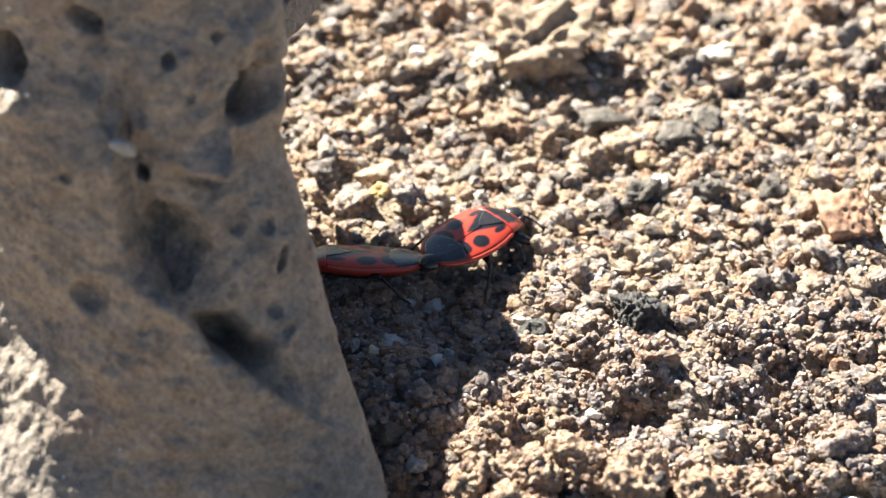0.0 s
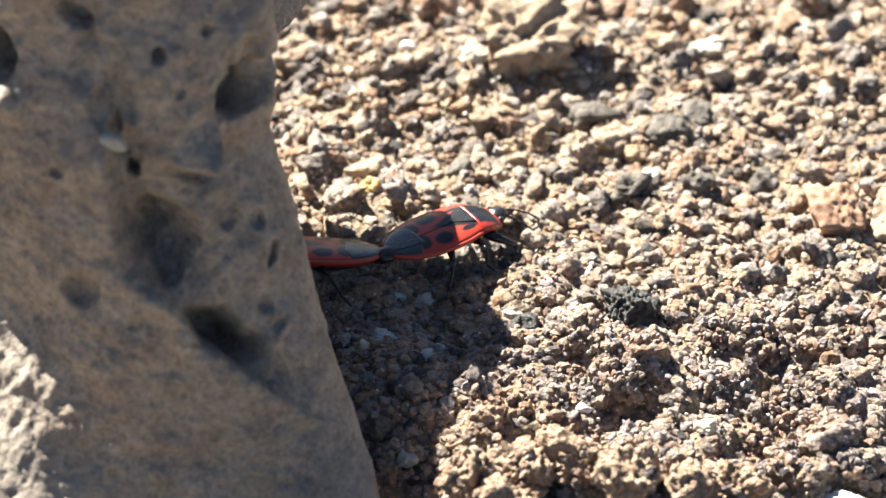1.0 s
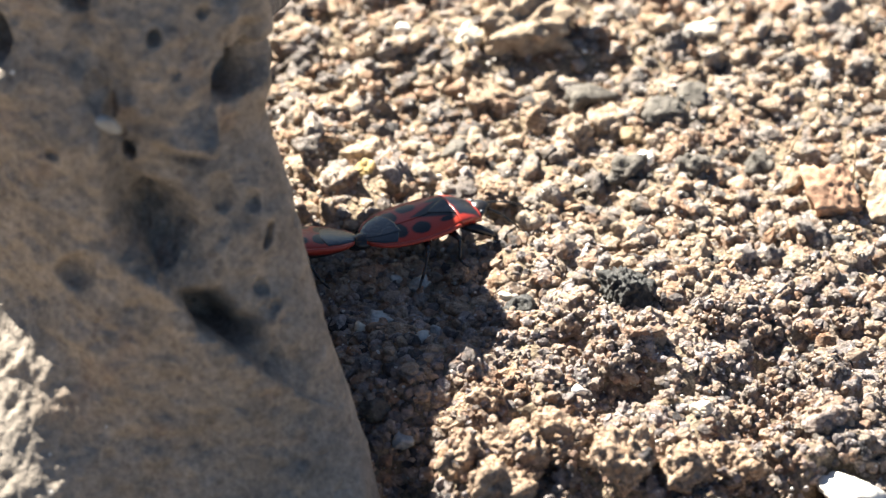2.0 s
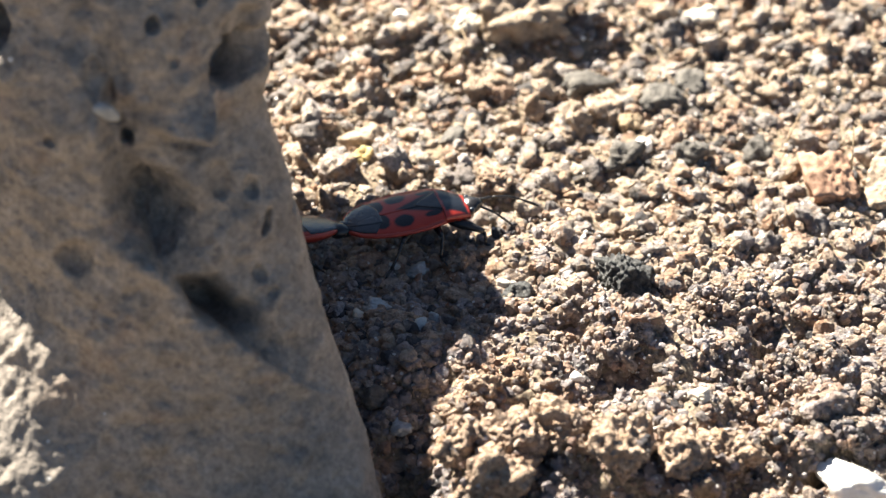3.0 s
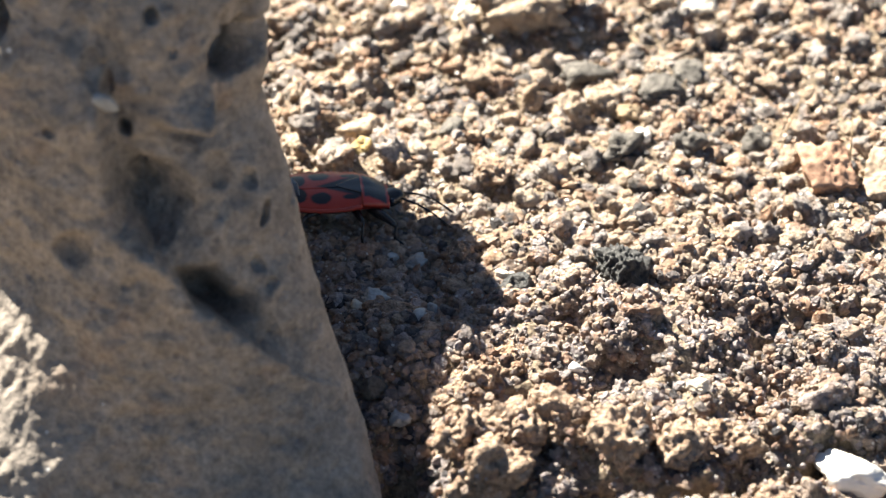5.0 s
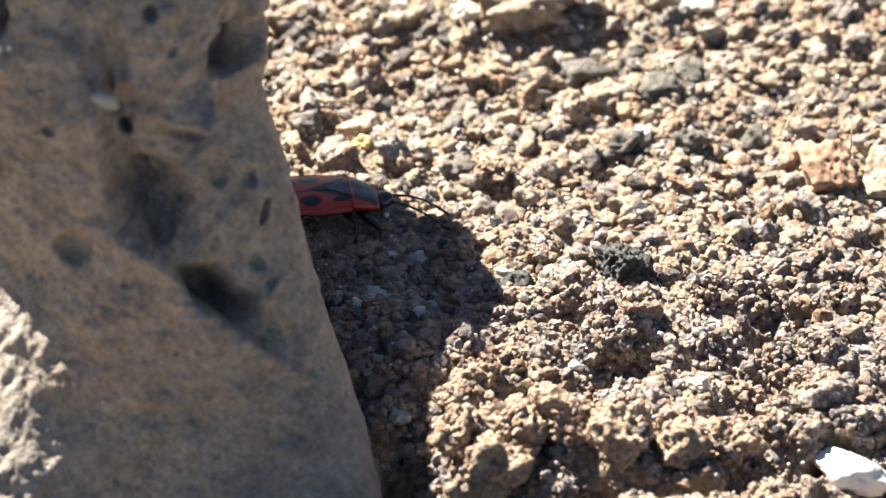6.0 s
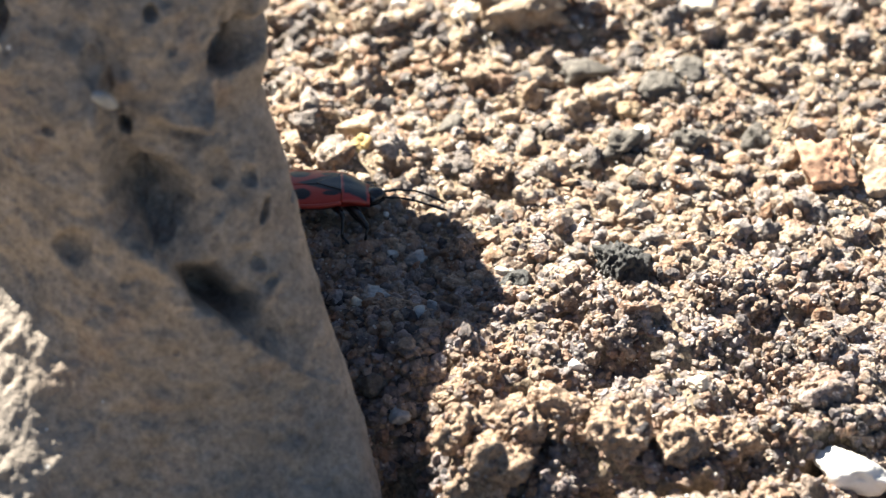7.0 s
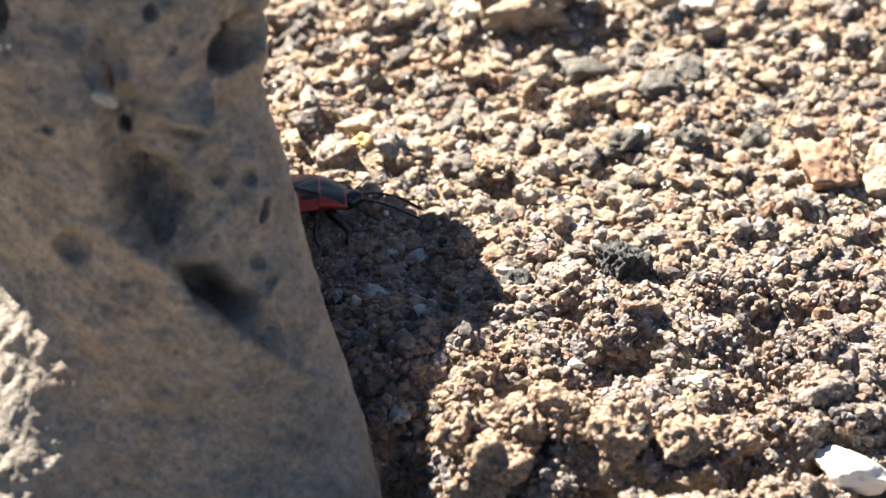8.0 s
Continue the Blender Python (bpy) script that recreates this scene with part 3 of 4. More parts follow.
# ---- firebugs ----
def bug_materials():
    def spot(n, x, y, cx, cy, rx, ry, soft=0.12):
        """1 inside an oval mark, 0 outside; mm in the insect's own space."""
        dx = n.math("DIVIDE", n.math("SUBTRACT", x, cx), rx)
        dy = n.math("DIVIDE", n.math("SUBTRACT", y, cy), ry)
        r = n.math("SQRT", n.math("ADD", n.math("MULTIPLY", dx, dx), n.math("MULTIPLY", dy, dy)))
        return n.math("MULTIPLY_ADD", n.math("SUBTRACT", 1.0, r), 1.0 / soft, 0.5, clamp=True)

    def axes(n):
        p = local(n)
        split = n.add("ShaderNodeSeparateXYZ", p)
        x = n.math("MULTIPLY", split.outputs[0], 1000.0)
        y = n.math("ABSOLUTE", n.math("MULTIPLY", split.outputs[1], 1000.0))
        wob = n.math("MULTIPLY", n.math("SUBTRACT", n.noise(p, 2200.0, 2.0), 0.5), 0.25)
        return p, n.math("ADD", x, wob), n.math("ADD", y, wob)

    red, black = (0.33, 0.030, 0.020), (0.007, 0.008, 0.012)
    made = {}
    n = Nodes("red_wing")
    p, x, y = axes(n)
    dark = spot(n, x, y, -0.85, 1.26, 0.76, 0.56, 0.3)
    dark = n.math("MAXIMUM", dark, spot(n, x, y, 1.35, 1.22, 0.62, 0.26, 0.4))
    dark = n.math("MAXIMUM", dark, spot(n, x, y, -2.45, 0.85, 0.62, 0.75, 0.25))
    claw = n.math("MULTIPLY_ADD", n.math("SUBTRACT", n.math("MULTIPLY_ADD", x, 0.42, 0.45), y), 4.0, 0.5, clamp=True)
    dark = n.math("MAXIMUM", dark, claw)
    tone = n.mix(n.noise(p, 900.0, 3.0), red, (0.40, 0.050, 0.028))
    pits = n.cells(p, 7000.0)
    made["wing"] = n.done(n.mix(dark, tone, black), n.ramp(n.noise(p, 3000.0), [(0.3, 0.28), (0.7, 0.42)]), n.bump(pits, 0.000015, 0.5), Coat_Weight=0.08, Coat_Roughness=0.2, Specular_IOR_Level=0.32)
    n = Nodes("red_black_pronotum")
    p, x, y = axes(n)
    a = n.math("MULTIPLY_ADD", n.math("SUBTRACT", 1.24, y), 5.0, 0.5, clamp=True)
    b = n.math("MULTIPLY_ADD", n.math("SUBTRACT", 3.98, x), 6.0, 0.5, clamp=True)
    c = n.math("MULTIPLY_ADD", n.math("SUBTRACT", x, 2.28), 6.0, 0.5, clamp=True)
    dark = n.math("MULTIPLY", a, n.math("MULTIPLY", b, c))
    made["pronotum"] = n.done(n.mix(dark, red, black), 0.32, n.bump(n.cells(p, 6000.0), 0.000015, 0.5), Coat_Weight=0.25, Coat_Roughness=0.22, Specular_IOR_Level=0.4)
    n = Nodes("black_shell")
    p = local(n)
    made["black"] = n.done(n.mix(n.noise(p, 1500.0, 3.0), (0.009, 0.009, 0.011), (0.024, 0.023, 0.025)), 0.26, n.bump(n.noise(p, 5000.0, 3.0), 0.00005, 0.5))
    n = Nodes("belly_shell")
    p = local(n)
    z = n.math("MULTIPLY", n.add("ShaderNodeSeparateXYZ", p).outputs[2], 1000.0)
    z = n.math("MULTIPLY_ADD", n.math("SUBTRACT", n.noise(p, 900.0, 2.0), 0.5), 0.35, z)
    made["belly"] = n.done(n.mix(n.math("MULTIPLY_ADD", n.math("ADD", z, 0.62), 4.0, 0.5, clamp=True), (0.008, 0.008, 0.010), red), 0.32, n.bump(n.noise(p, 5000.0, 3.0), 0.00005, 0.5))
    n = Nodes("dark_membrane")
    p = local(n)
    veins = n.noise(p, 1400.0, 3.0, 0.5, 1.5)
    made["membrane"] = n.done(n.mix(veins, (0.006, 0.008, 0.014), (0.036, 0.046, 0.064)), 0.26, n.bump(veins, 0.0001, 0.6), Coat_Weight=0.25, Coat_Roughness=0.18, Specular_IOR_Level=0.4)
    n = Nodes("red_margin")
    p = local(n)
    made["margin"] = n.done(n.mix(n.noise(p, 1500.0, 3.0), (0.28, 0.024, 0.016), (0.40, 0.048, 0.026)), 0.42, n.bump(n.noise(p, 4000.0), 0.00005, 0.4))
    return made


BUG = bug_materials()
SHAPE_X = (-5.1, -4.7, -4.0, -3.0, -1.8, -0.5, 0.8, 1.9, 2.2, 3.0, 3.9, 4.15)
SHAPE_W = (0.25, 0.90, 1.50, 1.92, 2.14, 2.22, 2.14, 1.94, 1.88, 1.68, 1.32, 1.20)
SHAPE_H = (0.08, 0.15, 0.23, 0.31, 0.38, 0.43, 0.46, 0.47, 0.46, 0.43, 0.34, 0.30)


def smooth_at(x, ys):
    grid = np.linspace(SHAPE_X[0], SHAPE_X[-1], 400)
    v = np.interp(grid, SHAPE_X, ys)
    pad = np.pad(v, 14, mode="edge")
    v = np.convolve(pad, np.hanning(31)[1:-1] / np.hanning(31)[1:-1].sum(), "valid")
    return np.interp(x, grid, v)


def back(x, side):
    """A point of the insect's back: x along it, side from -1 to 1 across it."""
    w, h = smooth_at(x, SHAPE_W), smooth_at(x, SHAPE_H)
    droop = 0.50 * max(0.0, (x - 2.0) / 2.0) ** 1.5
    lift = 0.10 * math.exp(-((x - 2.3) / 1.1) ** 2)
    return (x, side * w, h * (1 - abs(side) ** 2.6) ** 0.8 - droop + lift * abs(side))


def shell(name, material, x0, x1, s0, s1, lift=0.0, thick=0.16, nx=26, ns=14, curve=None):
    """A curved plate of the insect's back, closed below."""
    top = []
    for i in range(nx + 1):
        for j in range(ns + 1):
            u, v = i / nx, j / ns
            x, s = x0 + (x1 - x0) * u, s0 + (s1 - s0) * v
            if curve:
                x, s = curve(u, v)
            px, py, pz = back(x, max(-1.0, min(1.0, s)))
            top.append((px, py, pz + lift))
    count = len(top)
    verts = top + [(a, b * 0.97, c - thick) for a, b, c in top]
    faces = []
    k = ns + 1
    for i in range(nx):
        for j in range(ns):
            q = (i * k + j, i * k + j + 1, (i + 1) * k + j + 1, (i + 1) * k + j)
            faces.append(q)
            faces.append(tuple(count + t for t in reversed(q)))
    ring = [j for j in range(k)] + [i * k + ns for i in range(1, nx + 1)] + [nx * k + j for j in range(ns - 1, -1, -1)] + [i * k for i in range(nx - 1, 0, -1)]
    for a, b in zip(ring, ring[1:] + ring[:1]):
        faces.append((b, a, count + a, count + b))
    me = mesh_of(name, np.array(verts) * MM, faces, material)
    bm = bmesh.new()
    bm.from_mesh(me)
    bmesh.ops.recalc_face_normals(bm, faces=bm.faces)
    bm.to_mesh(me)
    bm.free()
    return me


def tube(name, material, pts, radii, sides=10):
    """A round limb through pts (mm) with a radius at each."""
    pts = [Vector(p) for p in pts]
    verts, faces = [], []
    for i, p in enumerate(pts):
        d = (pts[min(i + 1, len(pts) - 1)] - pts[max(i - 1, 0)]).normalized()
        a = d.orthogonal().normalized() if abs(d.z) > 0.9 else d.cross(Vector((0, 0, 1))).normalized()
        b = d.cross(a)
        for k in range(sides):
            t = 2 * math.pi * k / sides
            q = p + (a * math.cos(t) + b * math.sin(t)) * radii[i]
            verts.append(q * MM)
    n = len(pts)
    for i in range(n - 1):
        for k in range(sides):
            m = (k + 1) % sides
            faces.append((i * sides + k, i * sides + m, (i + 1) * sides + m, (i + 1) * sides + k))
    verts += [pts[0] * MM, pts[-1] * MM]
    for k in range(sides):
        m = (k + 1) % sides
        faces.append((m, k, n * sides))
        faces.append(((n - 1) * sides + k, (n - 1) * sides + m, n * sides + 1))
    return mesh_of(name, verts, faces, material)


def blend(a, b, count, bend=(0, 0, 0)):
    return [Vector(a).lerp(Vector(b), i / count) + Vector(bend) * math.sin(math.pi * i / count) for i in range(count + 1)]


def lump(name, material, centre, size, level=3, knob=0.0, squeeze=0.0):
    v, f = BALLS[level]
    v = v.copy()
    v[:, 1] *= 1 - squeeze * np.clip(v[:, 0], -1, 1)
    v = v * (1 + knob * fbm(v * 2.0, 2))[:, None] * np.array(size) + np.array(centre)
    return mesh_of(name, v * MM, f, material)


def build_leg(bug, side, root, knee, ankle, toe, thick):
    """A leg with its own origin at the hip, so that it can swing."""
    leg = new("leg")
    leg.parent = bug
    leg.matrix_basis = pose(root[0] * MM, side * root[1] * MM, root[2] * MM)

    def rel(p):
        return Vector((p[0] - root[0], side * (p[1] - root[1]), p[2] - root[2]))

    k, a, t = rel(knee), rel(ankle), rel(toe)
    part("femur", tube("femur", BUG["black"], blend((0, 0, 0), k, 6, (0, 0, 0.12)), [0.18 * thick, 0.26 * thick, 0.30 * thick, 0.29 * thick, 0.24 * thick, 0.19 * thick, 0.16 * thick]), leg)
    part("tibia", tube("tibia", BUG["black"], blend(k, a, 5, (0, side * 0.08, 0)), [0.15, 0.13, 0.115, 0.11, 0.115, 0.12]), leg)
    part("tarsus", tube("tarsus", BUG["black"], blend(a, t, 5), [0.09, 0.11, 0.085, 0.10, 0.08, 0.05]), leg)
    return leg


def build_antenna(bug, side):
    feeler = new("antenna")
    feeler.parent = bug
    feeler.matrix_basis = pose(5.1 * MM, side * 0.36 * MM, -0.55 * MM)
    joints = [Vector(q) for q in ((0, 0, 0), (1.15, 0.45, 0.22), (2.35, 0.85, 0.15), (3.25, 1.05, -0.10), (4.65, 1.2, -0.55))]
    for i in range(4):
        a, b = joints[i].copy(), joints[i + 1].copy()
        a.y *= side
        b.y *= side
        r = (0.10, 0.09, 0.085, 0.105)[i]
        part("segment", tube("segment", BUG["black"], blend(a, b, 4), [r * 0.75, r, r * 1.02, r * 1.1, r * 0.7], 8), feeler)
    return feeler


def build_bug(label):
    """A firebug: x towards its head, origin in the middle of its back's rim."""
    bug = new("firebug")
    tagged(bug, label=label, category="insect", group="mating firebugs")
    # belly: a keel that narrows to the tail
    rows, ns = 30, 18
    verts, faces = [], []
    for i in range(rows + 1):
        x = -5.0 + 9.0 * i / rows
        w, h = smooth_at(x, SHAPE_W) * 0.95, smooth_at(x, SHAPE_H)
        deep = 1.35 * math.sin(math.pi * min(1, max(0, (x + 5.3) / 9.9))) ** 0.6 + 0.1
        for j in range(ns):
            t = 2 * math.pi * j / ns
            c, s = math.cos(t), math.sin(t)
            z = s * (h * 0.6 if s > 0 else deep) - 0.50 * max(0.0, (x - 2.0) / 2.0) ** 1.5
            verts.append((x * MM, c * w * (1.0 if s > 0 else (1 - 0.18 * s * s)) * MM, (z - 0.06) * MM))
    for i in range(rows):
        for j in range(ns):
            k = (j + 1) % ns
            faces.append((i * ns + j, i * ns + k, (i + 1) * ns + k, (i + 1) * ns + j))
    faces.append(tuple(range(ns - 1, -1, -1)))
    faces.append(tuple(rows * ns + j for j in range(ns)))
    part("belly", mesh_of("belly", verts, faces, BUG["belly"]), bug, "black belly with red flanks")
    for side in (1, -1):
        rim = [back(x, side * 1.0) for x in np.linspace(-4.9, 2.1, 30)]
        part("abdomen_margin", tube("abdomen_margin", BUG["margin"], [(a, b, c - 0.12) for a, b, c in rim], [0.10] + [0.17] * 28 + [0.10], 8), bug, "raised red rim")
        part("forewing", shell("forewing", BUG["wing"], -3.4, 2.2, 0.0, 0.985 * side, 0.012 + 0.004 * side,
                               curve=lambda u, v, side=side: (-2.5 - 2.3 * max(v, 0.0) ** 2.2 + (4.7 + 2.3 * max(v, 0.0) ** 2.2) * u, side * (-0.12 + 1.105 * v))), bug, "red leathery wing with round black spots")
        part("membrane", shell("membrane", BUG["membrane"], -5.1, -2.35, -0.55 * side, 0.90 * side, 0.022 + 0.008 * side, 0.03,
                               curve=lambda u, v, side=side: (-5.1 + (2.75 - 0.8 * max(-0.5 + 1.44 * v, 0.0) ** 2.0) * u, side * (-0.5 + 1.44 * v))), bug, "dark grey wing tip")
    part("scutellum", shell("scutellum", BUG["black"], 0.2, 2.25, -0.5, 0.5, 0.05, 0.14, curve=lambda u, v: (0.35 + 1.95 * u, (v - 0.5) * 1.16 * (0.04 + 0.96 * u))), bug, "black triangular plate")
    part("pronotum", shell("pronotum", BUG["pronotum"], 2.12, 4.2, -1.0, 1.0, 0.06, 0.4, 20, 24), bug, "red collar plate with a black centre")
    part("head", lump("head", BUG["black"], (4.62, 0, -0.62), (0.88, 0.78, 0.56), 3, 0.05, 0.45), bug)
    for side in (1, -1):
        part("eye", lump("eye", BUG["membrane"], (4.42, side * 0.76, -0.46), (0.24, 0.2, 0.24), 2), bug)
    part("beak", tube("beak", BUG["black"], blend((5.3, 0, -0.85), (3.0, 0, -1.55), 5, (0.25, 0, -0.3)), [0.16, 0.12, 0.1, 0.09, 0.07, 0.05], 8), bug)
    part("tail_segment", lump("tail_segment", BUG["black"], (-4.95, 0, -0.35), (0.95, 0.75, 0.55), 3, 0.08), bug)
    limbs = []
    for side in (1, -1):
        limbs.append(build_leg(bug, side, (2.6, 0.9, -0.9), (4.5, 2.7, -1.40), (4.4, 3.1, -2.25), (5.0, 3.5, -2.5), 1.3))
        limbs.append(build_leg(bug, side, (1.5, 0.9, -0.95), (1.9, 2.7, -0.7), (1.7, 3.5, -1.95), (2.1, 4.1, -2.25), 1.0))
        limbs.append(build_leg(bug, side, (-0.2, 0.9, -0.95), (-1.6, 2.7, -0.6), (-2.9, 3.6, -1.95), (-3.5, 4.0, -2.3), 1.05))
    feelers = [build_antenna(bug, 1), build_antenna(bug, -1)]
    return bug, limbs, feelers


# ---- loose crumbs ----
SHAPES = {4: [chunk(4, 300 + i, 11, 0.27, 0.6, 0.18, 70 if i % 3 else 0) for i in range(10)],
          3: [chunk(3, 100 + i, 12, 0.27, 0.6, 0.18, 26 if i % 4 == 1 else 0) for i in range(14)],
          2: [chunk(2, 200 + i, 9, 0.28, 0.7, 0.1) for i in range(16)],
          1: [chunk(1, 260 + i, 7, 0.45, 0.9, 0.0) for i in range(16)]}


def scatter(rng, count, low, high, power=1.0):
    """Places, radii, turns and squashes of count crumbs, in mm."""
    x, y = rng.uniform(-16, 37, count), rng.uniform(-31, 44, count)
    r = low + (high - low) * rng.uniform(0, 1, count) ** power
    keep = np.ones(count, bool)
    if high > 0.8:
        keep &= ~((np.abs(x + 4.0) < 10) & (np.abs(y - 2.0) < (3.6 if high > 1.5 else 1.9)))
        keep &= ~((np.abs(x + 3.2) < 2.4) & (y < -18))
        for sx, sy, sr in TAKEN:
            keep &= (x - sx) ** 2 + (y - sy) ** 2 > (0.85 * sr + 0.5 * r) ** 2
    keep &= ground_height(x, y) > -3.2
    return x[keep], y[keep], r[keep], rng.uniform(0, 360, (count, 3))[keep], rng.uniform(0.60, 1.0, (count, 3))[keep]


def build_crumbs(ground):
    rng = np.random.default_rng(4)
    verts, faces, smooth, base = [], [], [], 0
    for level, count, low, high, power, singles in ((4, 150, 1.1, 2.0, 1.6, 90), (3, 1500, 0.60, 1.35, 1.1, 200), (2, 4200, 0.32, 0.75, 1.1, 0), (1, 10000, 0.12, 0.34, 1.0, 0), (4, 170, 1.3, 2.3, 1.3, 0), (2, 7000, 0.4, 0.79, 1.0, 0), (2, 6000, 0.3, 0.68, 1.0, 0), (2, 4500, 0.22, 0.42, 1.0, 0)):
        x, y, r, turn, squash = scatter(rng, count, low, high, power)
        # finer crumbs in front
        if level > 2 and low != 1.3:
            r = r * (1 - 0.40 / (1 + np.exp((y + 3.0) / 2.0)))
        if low == 0.3:
            lie = (y < 1.0) & (x > 1.0)
            x, y, r, turn, squash = x[lie], y[lie], r[lie], turn[lie], squash[lie]
        if low == 0.4:
            # coarser crumbs at the foot of the rock
            lie = (x < 5.0) & (y < 2.0) & (y > -24.0)
            x, y, r, turn, squash = x[lie], y[lie], r[lie], turn[lie], squash[lie]
        if low == 1.3:
            # the big caked lumps lie in front only
            lie = (y < -4.0) & (x > 3.0)
            x, y, r, turn, squash = x[lie], y[lie], r[lie], turn[lie], squash[lie]
        z = ground_height(x, y) + r * (-0.10 if level == 4 else 0.08)
        kinds = SHAPES[level]
        kind = rng.integers(0, len(kinds), len(x))
        shared = [mesh_of("crumb", v * MM, f, CRUMB) for v, f in kinds] if singles else None
        apart = np.nonzero((np.abs(x - 8) < 25) & (y > -27) & (y < 34))[0][:singles]
        for i in apart:
            ob = new("crumb", shared[kind[i]])
            ob.parent = ground
            ob.matrix_basis = pose(x[i] * MM, y[i] * MM, z[i] * MM, *turn[i]) @ Matrix.Diagonal((*(squash[i] * r[i]), 1))
        rest = np.ones(len(x), bool)
        rest[apart] = False
        for i in np.nonzero(rest)[0]:
            v, f = kinds[kind[i]]
            m = np.array(Euler([radians(a) for a in turn[i]]).to_matrix())
            verts.append((v * squash[i] * r[i]) @ m.T * (1, 1, 0.78) + np.array([x[i], y[i], z[i]]))
            faces.append(f + base)
            smooth.append(np.full(len(f), level > 2))
            base += len(v)
        if low == 1.3:
            lumps = list(zip(x, y, z, r))
    # small grains caked on the lumps and clods in front
    caking = [(26, q) for q in lumps] + [(12, q) for q in CLODS]
    for many, (lx, ly, lz, lr) in caking:
        for k in range(int(many * lr ** 1.3)):
            d = rng.normal(size=3)
            d[2] = abs(d[2])
            d /= np.linalg.norm(d)
            g = rng.uniform(0.16, 0.46)
            kinds = SHAPES[2 if g > 0.25 else 1]
            v, f = kinds[rng.integers(0, len(kinds))]
            m = np.array(Euler(rng.uniform(0, 6.28, 3)).to_matrix())
            verts.append((v * g * rng.uniform(0.7, 1.0, 3)) @ m.T + np.array([lx, ly, lz]) + d * lr * 0.86 * np.array([1, 1, 0.72]))
            faces.append(f + base)
            smooth.append(np.full(len(f), False))
            base += len(v)
    me = bpy.data.meshes.new("gravel")
    v, f = np.concatenate(verts) * MM, np.concatenate(faces)
    me.vertices.add(len(v))
    me.vertices.foreach_set("co", v.ravel())
    me.loops.add(f.size)
    me.loops.foreach_set("vertex_index", f.ravel())
    me.polygons.add(len(f))
    me.polygons.foreach_set("loop_start", np.arange(0, f.size, 3))
    me.polygons.foreach_set("use_smooth", np.concatenate(smooth))
    me.update(calc_edges=True)
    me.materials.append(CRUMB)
    ob = new("gravel", me)
    tagged(ob, label="loose tan, grey and brown volcanic soil crumbs", category="gravel", kind="stuff")


def build_glints():
    """Tiny bright quartz and mica grains strewn over the soil."""
    rng = np.random.default_rng(8)
    v0, f0 = BALLS[1]
    verts, faces = [], []
    for i in range(640):
        x, y = rng.uniform(-8, 36), rng.uniform(-28, 42)
        r = 0.08 + 0.16 * rng.uniform() ** 2.5
        if x < 3 and y < 3:
            x += 16
        z = float(ground_height(np.array([x]), np.array([y]))[0]) + rng.uniform(0.15, 0.55)
        m = np.array(Euler(rng.uniform(0, 6.28, 3)).to_matrix())
        faces.append(f0 + len(v0) * i)
        verts.append((v0 * r * rng.uniform(0.5, 1.2, 3)) @ m.T + np.array([x, y, z]))
    me = mesh_of("quartz_grains", np.concatenate(verts) * MM, np.concatenate(faces), WHITE, smooth=False)
    tagged(new("quartz_grains", me), label="tiny glinting white quartz grains on the soil", category="gravel", kind="stuff")


def build_rootlet(points, label):
    """A dry thread-like rootlet lying on the crumbs."""
    pts = [Vector(p) for p in points]
    line = []
    for i in range(len(pts) - 1):
        line += [pts[i].lerp(pts[i + 1], k / 5) + Vector((0.06 * math.sin(3.1 * (5 * i + k)), 0, 0.05 * math.cos(2.3 * (5 * i + k)))) for k in range(5)]
    line.append(pts[-1])
    me = tube("rootlet", ROOT, line, [0.075 - 0.045 * k / len(line) for k in range(len(line))], 7)
    tagged(new("rootlet", me), label=label, category="root", group="dry rootlets")


ROOT = stone_material("dry_root", (0.20, 0.13, 0.07), (0.34, 0.24, 0.14), (0.45, 0.34, 0.22))
ground = build_ground()
build_rock()
build_stuck_pebble()
build_stones()
front_bug, front_legs, front_feelers = build_bug("red and black firebug dragged backwards over the soil by its mate")
rear_bug, rear_legs, rear_feelers = build_bug("red and black firebug walking behind the rock, joined to its mate")
build_crumbs(ground)
build_glints()
build_rootlet(((25.2, 12.2, 0.9), (25.9, 13.4, 1.7), (26.5, 14.6, 2.2), (26.9, 15.6, 2.0)), "thin dry brown rootlet standing out of soil")
build_rootlet(((29.7, 8.0, 1.8), (29.8, 8.9, 3.4), (29.9, 10.4, 4.0)), "thin dark rootlet over the cracked stone")
build_rootlet(((1.0, 21.5, 1.0), (1.6, 23.0, 1.9), (1.2, 24.6, 1.6)), "pale curled rootlet among far crumbs")


def swing(limb, times, angles):
    """Key a limb's turns about its own root: degrees about x, y and z at each time."""
    rest = limb.matrix_basis.copy()
    walk(limb, [(t, rest @ pose(0, 0, 0, *a)) for t, a in zip(times, angles)])


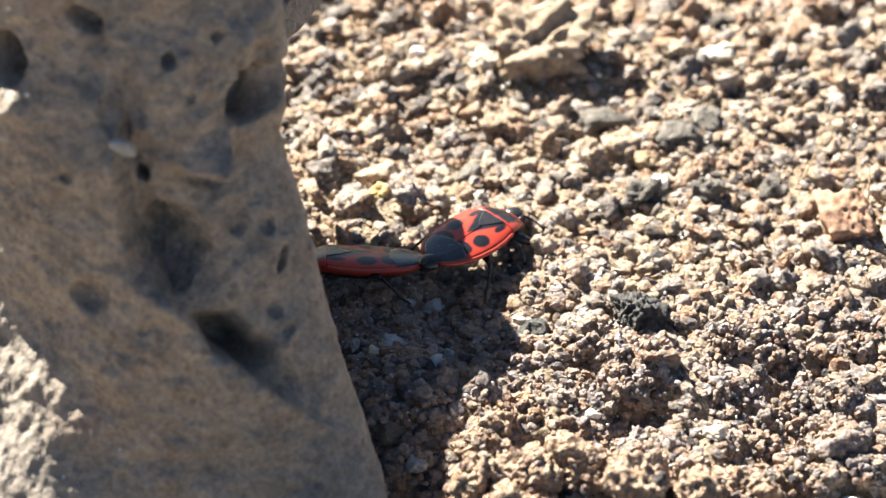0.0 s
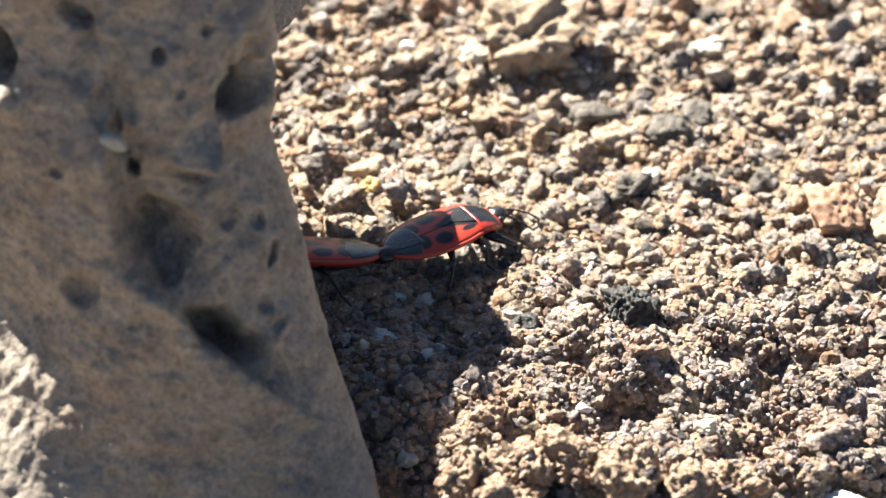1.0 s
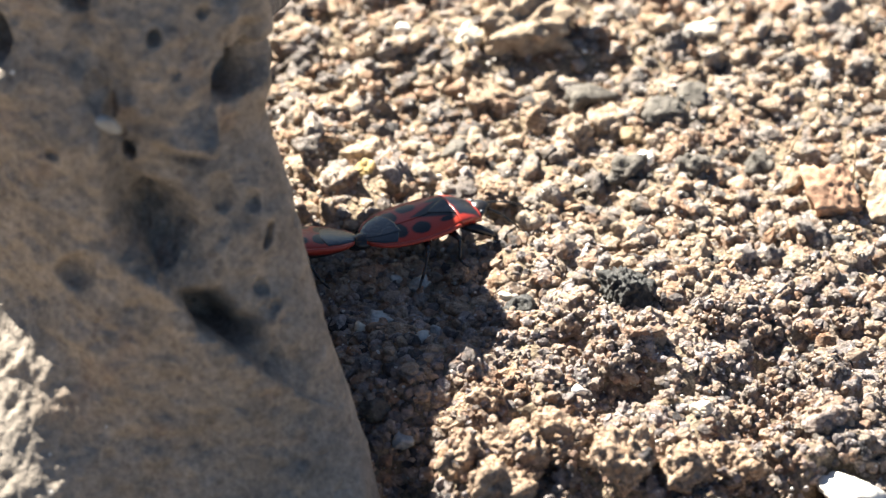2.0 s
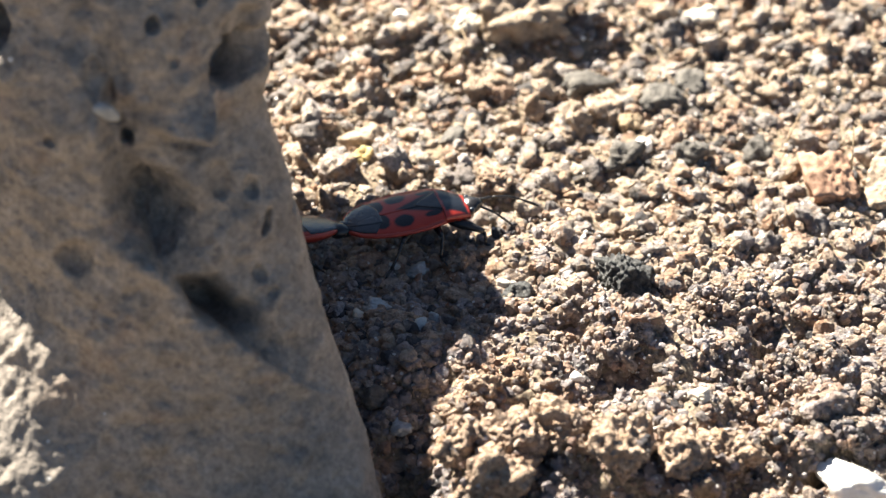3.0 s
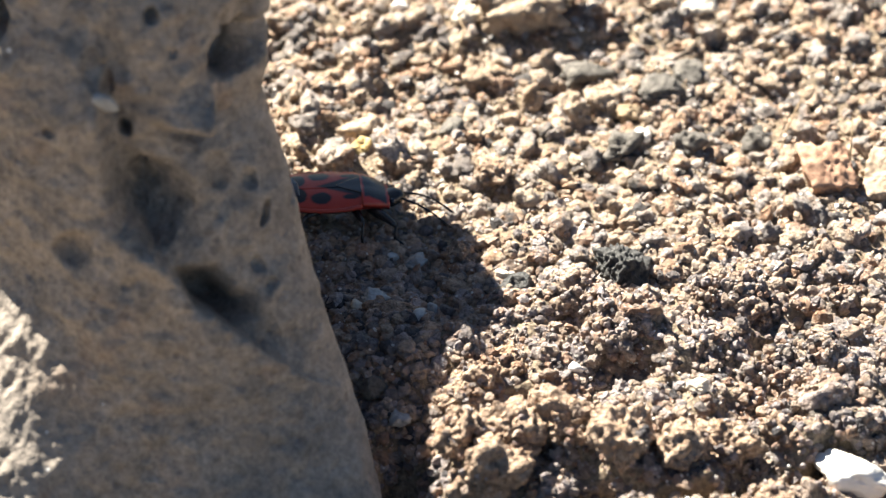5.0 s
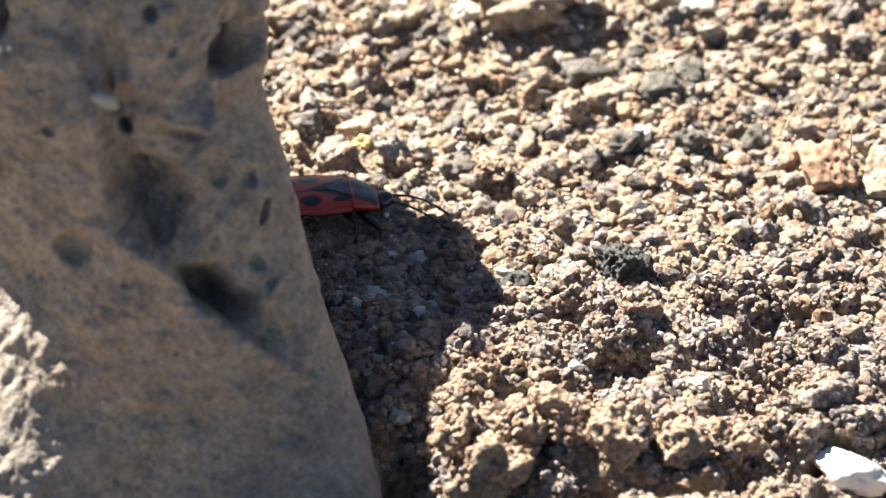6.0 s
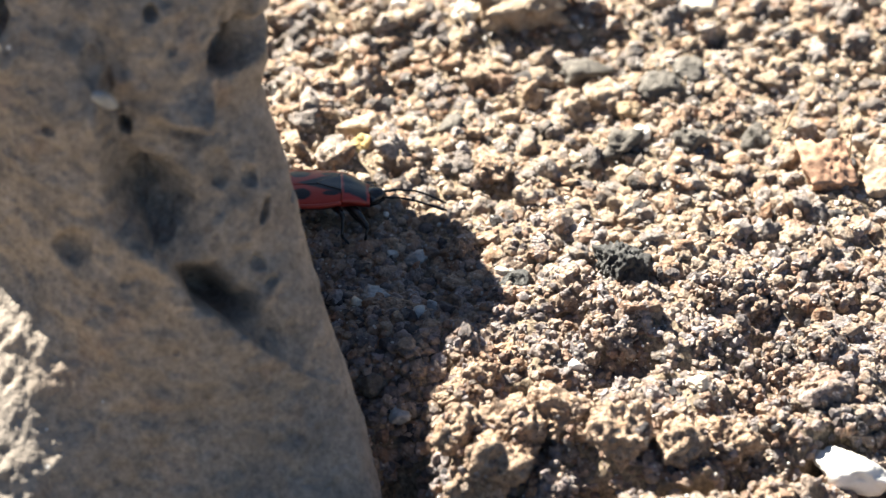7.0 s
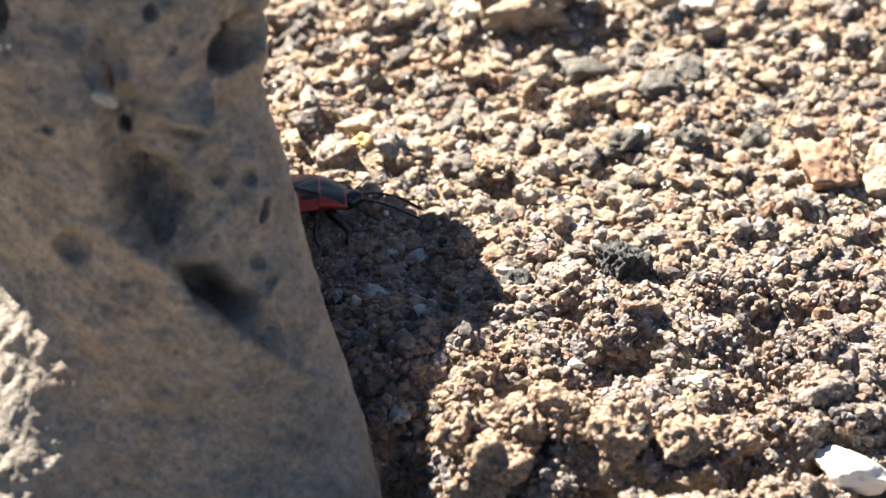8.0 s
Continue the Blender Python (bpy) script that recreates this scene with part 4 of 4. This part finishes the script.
def motions():
    # time, x, y, z (mm), pitch, yaw and lean of the bug that is dragged backwards
    front = [
        (0.0, 1.02, 4.65, 2.3, 9.2, 49.7, 2), (0.5, 0.44, 4.49, 2.3, 6.9, 40.0, -3), (1.0, -0.47, 4.42, 2.3, 3.4, 33.6, -4), (1.5, -0.60, 4.32, 2.3, 3.8, 31.4, -5),
        (1.7, -1.25, 3.95, 2.3, 3.9, 31.0, -5), (2.25, -1.75, 3.35, 2.3, 2.4, 25.5, -3), (2.8, -2.12, 2.88, 2.3, 0.7, 20.0, -1), (3.1, -2.85, 2.99, 2.3, -0.5, 16.0, -5), (3.4, -4.78, 3.65, 2.3, 0.0, 10.5, -7),
        (3.7, -6.34, 4.33, 2.3, 0.6, 5.0, -7), (4.0, -7.22, 4.58, 2.3, -1.0, 3.4, -3), (4.5, -7.42, 4.46, 2.3, 2.0, 4.6, -2), (5.1, -8.30, 4.05, 2.3, 3.4, 6.0, -4),
        (5.8, -8.97, 3.62, 2.3, 4.6, 7.3, -5), (6.1, -8.60, 3.60, 2.3, 3.2, 6.0, -5), (6.4, -7.51, 3.65, 2.3, 2.0, 4.7, -4), (6.9, -9.46, 4.17, 2.3, 2.6, 2.4, -7),
        (7.4, -9.60, 4.20, 2.3, 1.8, 1.8, -7), (8.0, -11.12, 3.55, 2.3, -0.5, 1.8, -6)]
    walk(front_bug, [(t, pose(x * MM, y * MM, z * MM) @ pose(0, 0, 0, 0, 0, yaw) @ pose(0, 0, 0, 0, pitch, 0) @ pose(0, 0, 0, lean, 0, 0)) for t, x, y, z, pitch, yaw, lean in front])
    # the mate goes ahead, tail to tail
    rows = []
    for t, x, y, z, pitch, yaw, lean in front:
        own = float(np.interp(t, [0.0, 0.5, 1.0, 1.5, 8.0], [178, 166, 177, 180, 180]))
        tail = Vector((x, y, z)) - 5.2 * Vector((math.cos(radians(yaw)) * math.cos(radians(pitch)), math.sin(radians(yaw)) * math.cos(radians(pitch)), -math.sin(radians(pitch))))
        centre = tail + 5.2 * Vector((math.cos(radians(own)), math.sin(radians(own)), 0))
        rows.append((t, pose(centre.x * MM, (centre.y + 1.1 * (tail.z - 2.4)) * MM, 2.4 * MM, 0, 0, own) @ pose(0, 0, 0, 19, 0, 0)))
    walk(rear_bug, rows)
    times = [round(0.2 * i, 1) for i in range(41)]
    for bugs_legs, pace in ((front_legs, 1.0), (rear_legs, 1.2)):
        for i, leg in enumerate(bugs_legs):
            phase = math.pi * (i % 2) + 0.7 * i
            swing(leg, times, [(5 * math.sin(7.1 * pace * t + phase + 1.2), 0, 13 * math.sin(7.1 * pace * t + phase)) for t in times])
    # the feelers hang to the soil at first, and later stretch forward side by side
    far, near = front_feelers
    keys = [0.0, 0.5, 1.0, 1.5, 2.8, 3.4, 3.7, 4.0, 4.5, 5.1, 5.8, 6.4, 6.9, 7.4, 8.0]
    swing(near, keys, [(0, a, b) for a, b in zip((40, 42, 40, 36, 38, 22, 8, 40, 34, 24, 22, 8, 4, 2, 10), (-24, -22, -12, -14, -8, 4, 8, -6, -4, 4, 2, 8, 10, 10, 4))])
    swing(far, keys, [(0, a, b) for a, b in zip((34, 34, 26, 22, 10, 10, 6, 22, 18, 20, 16, 7, 5, 3, 10), (-44, -42, -34, -34, -22, -20, -16, -22, -20, -22, -24, -20, -16, -14, -20))])
    for i, feeler in enumerate(rear_feelers):
        swing(feeler, times, [(0, 9 * math.sin(2.3 * t + 1.9 * i) + 4, 10 * math.sin(1.7 * t + 2.4 * i)) for t in times])


motions()
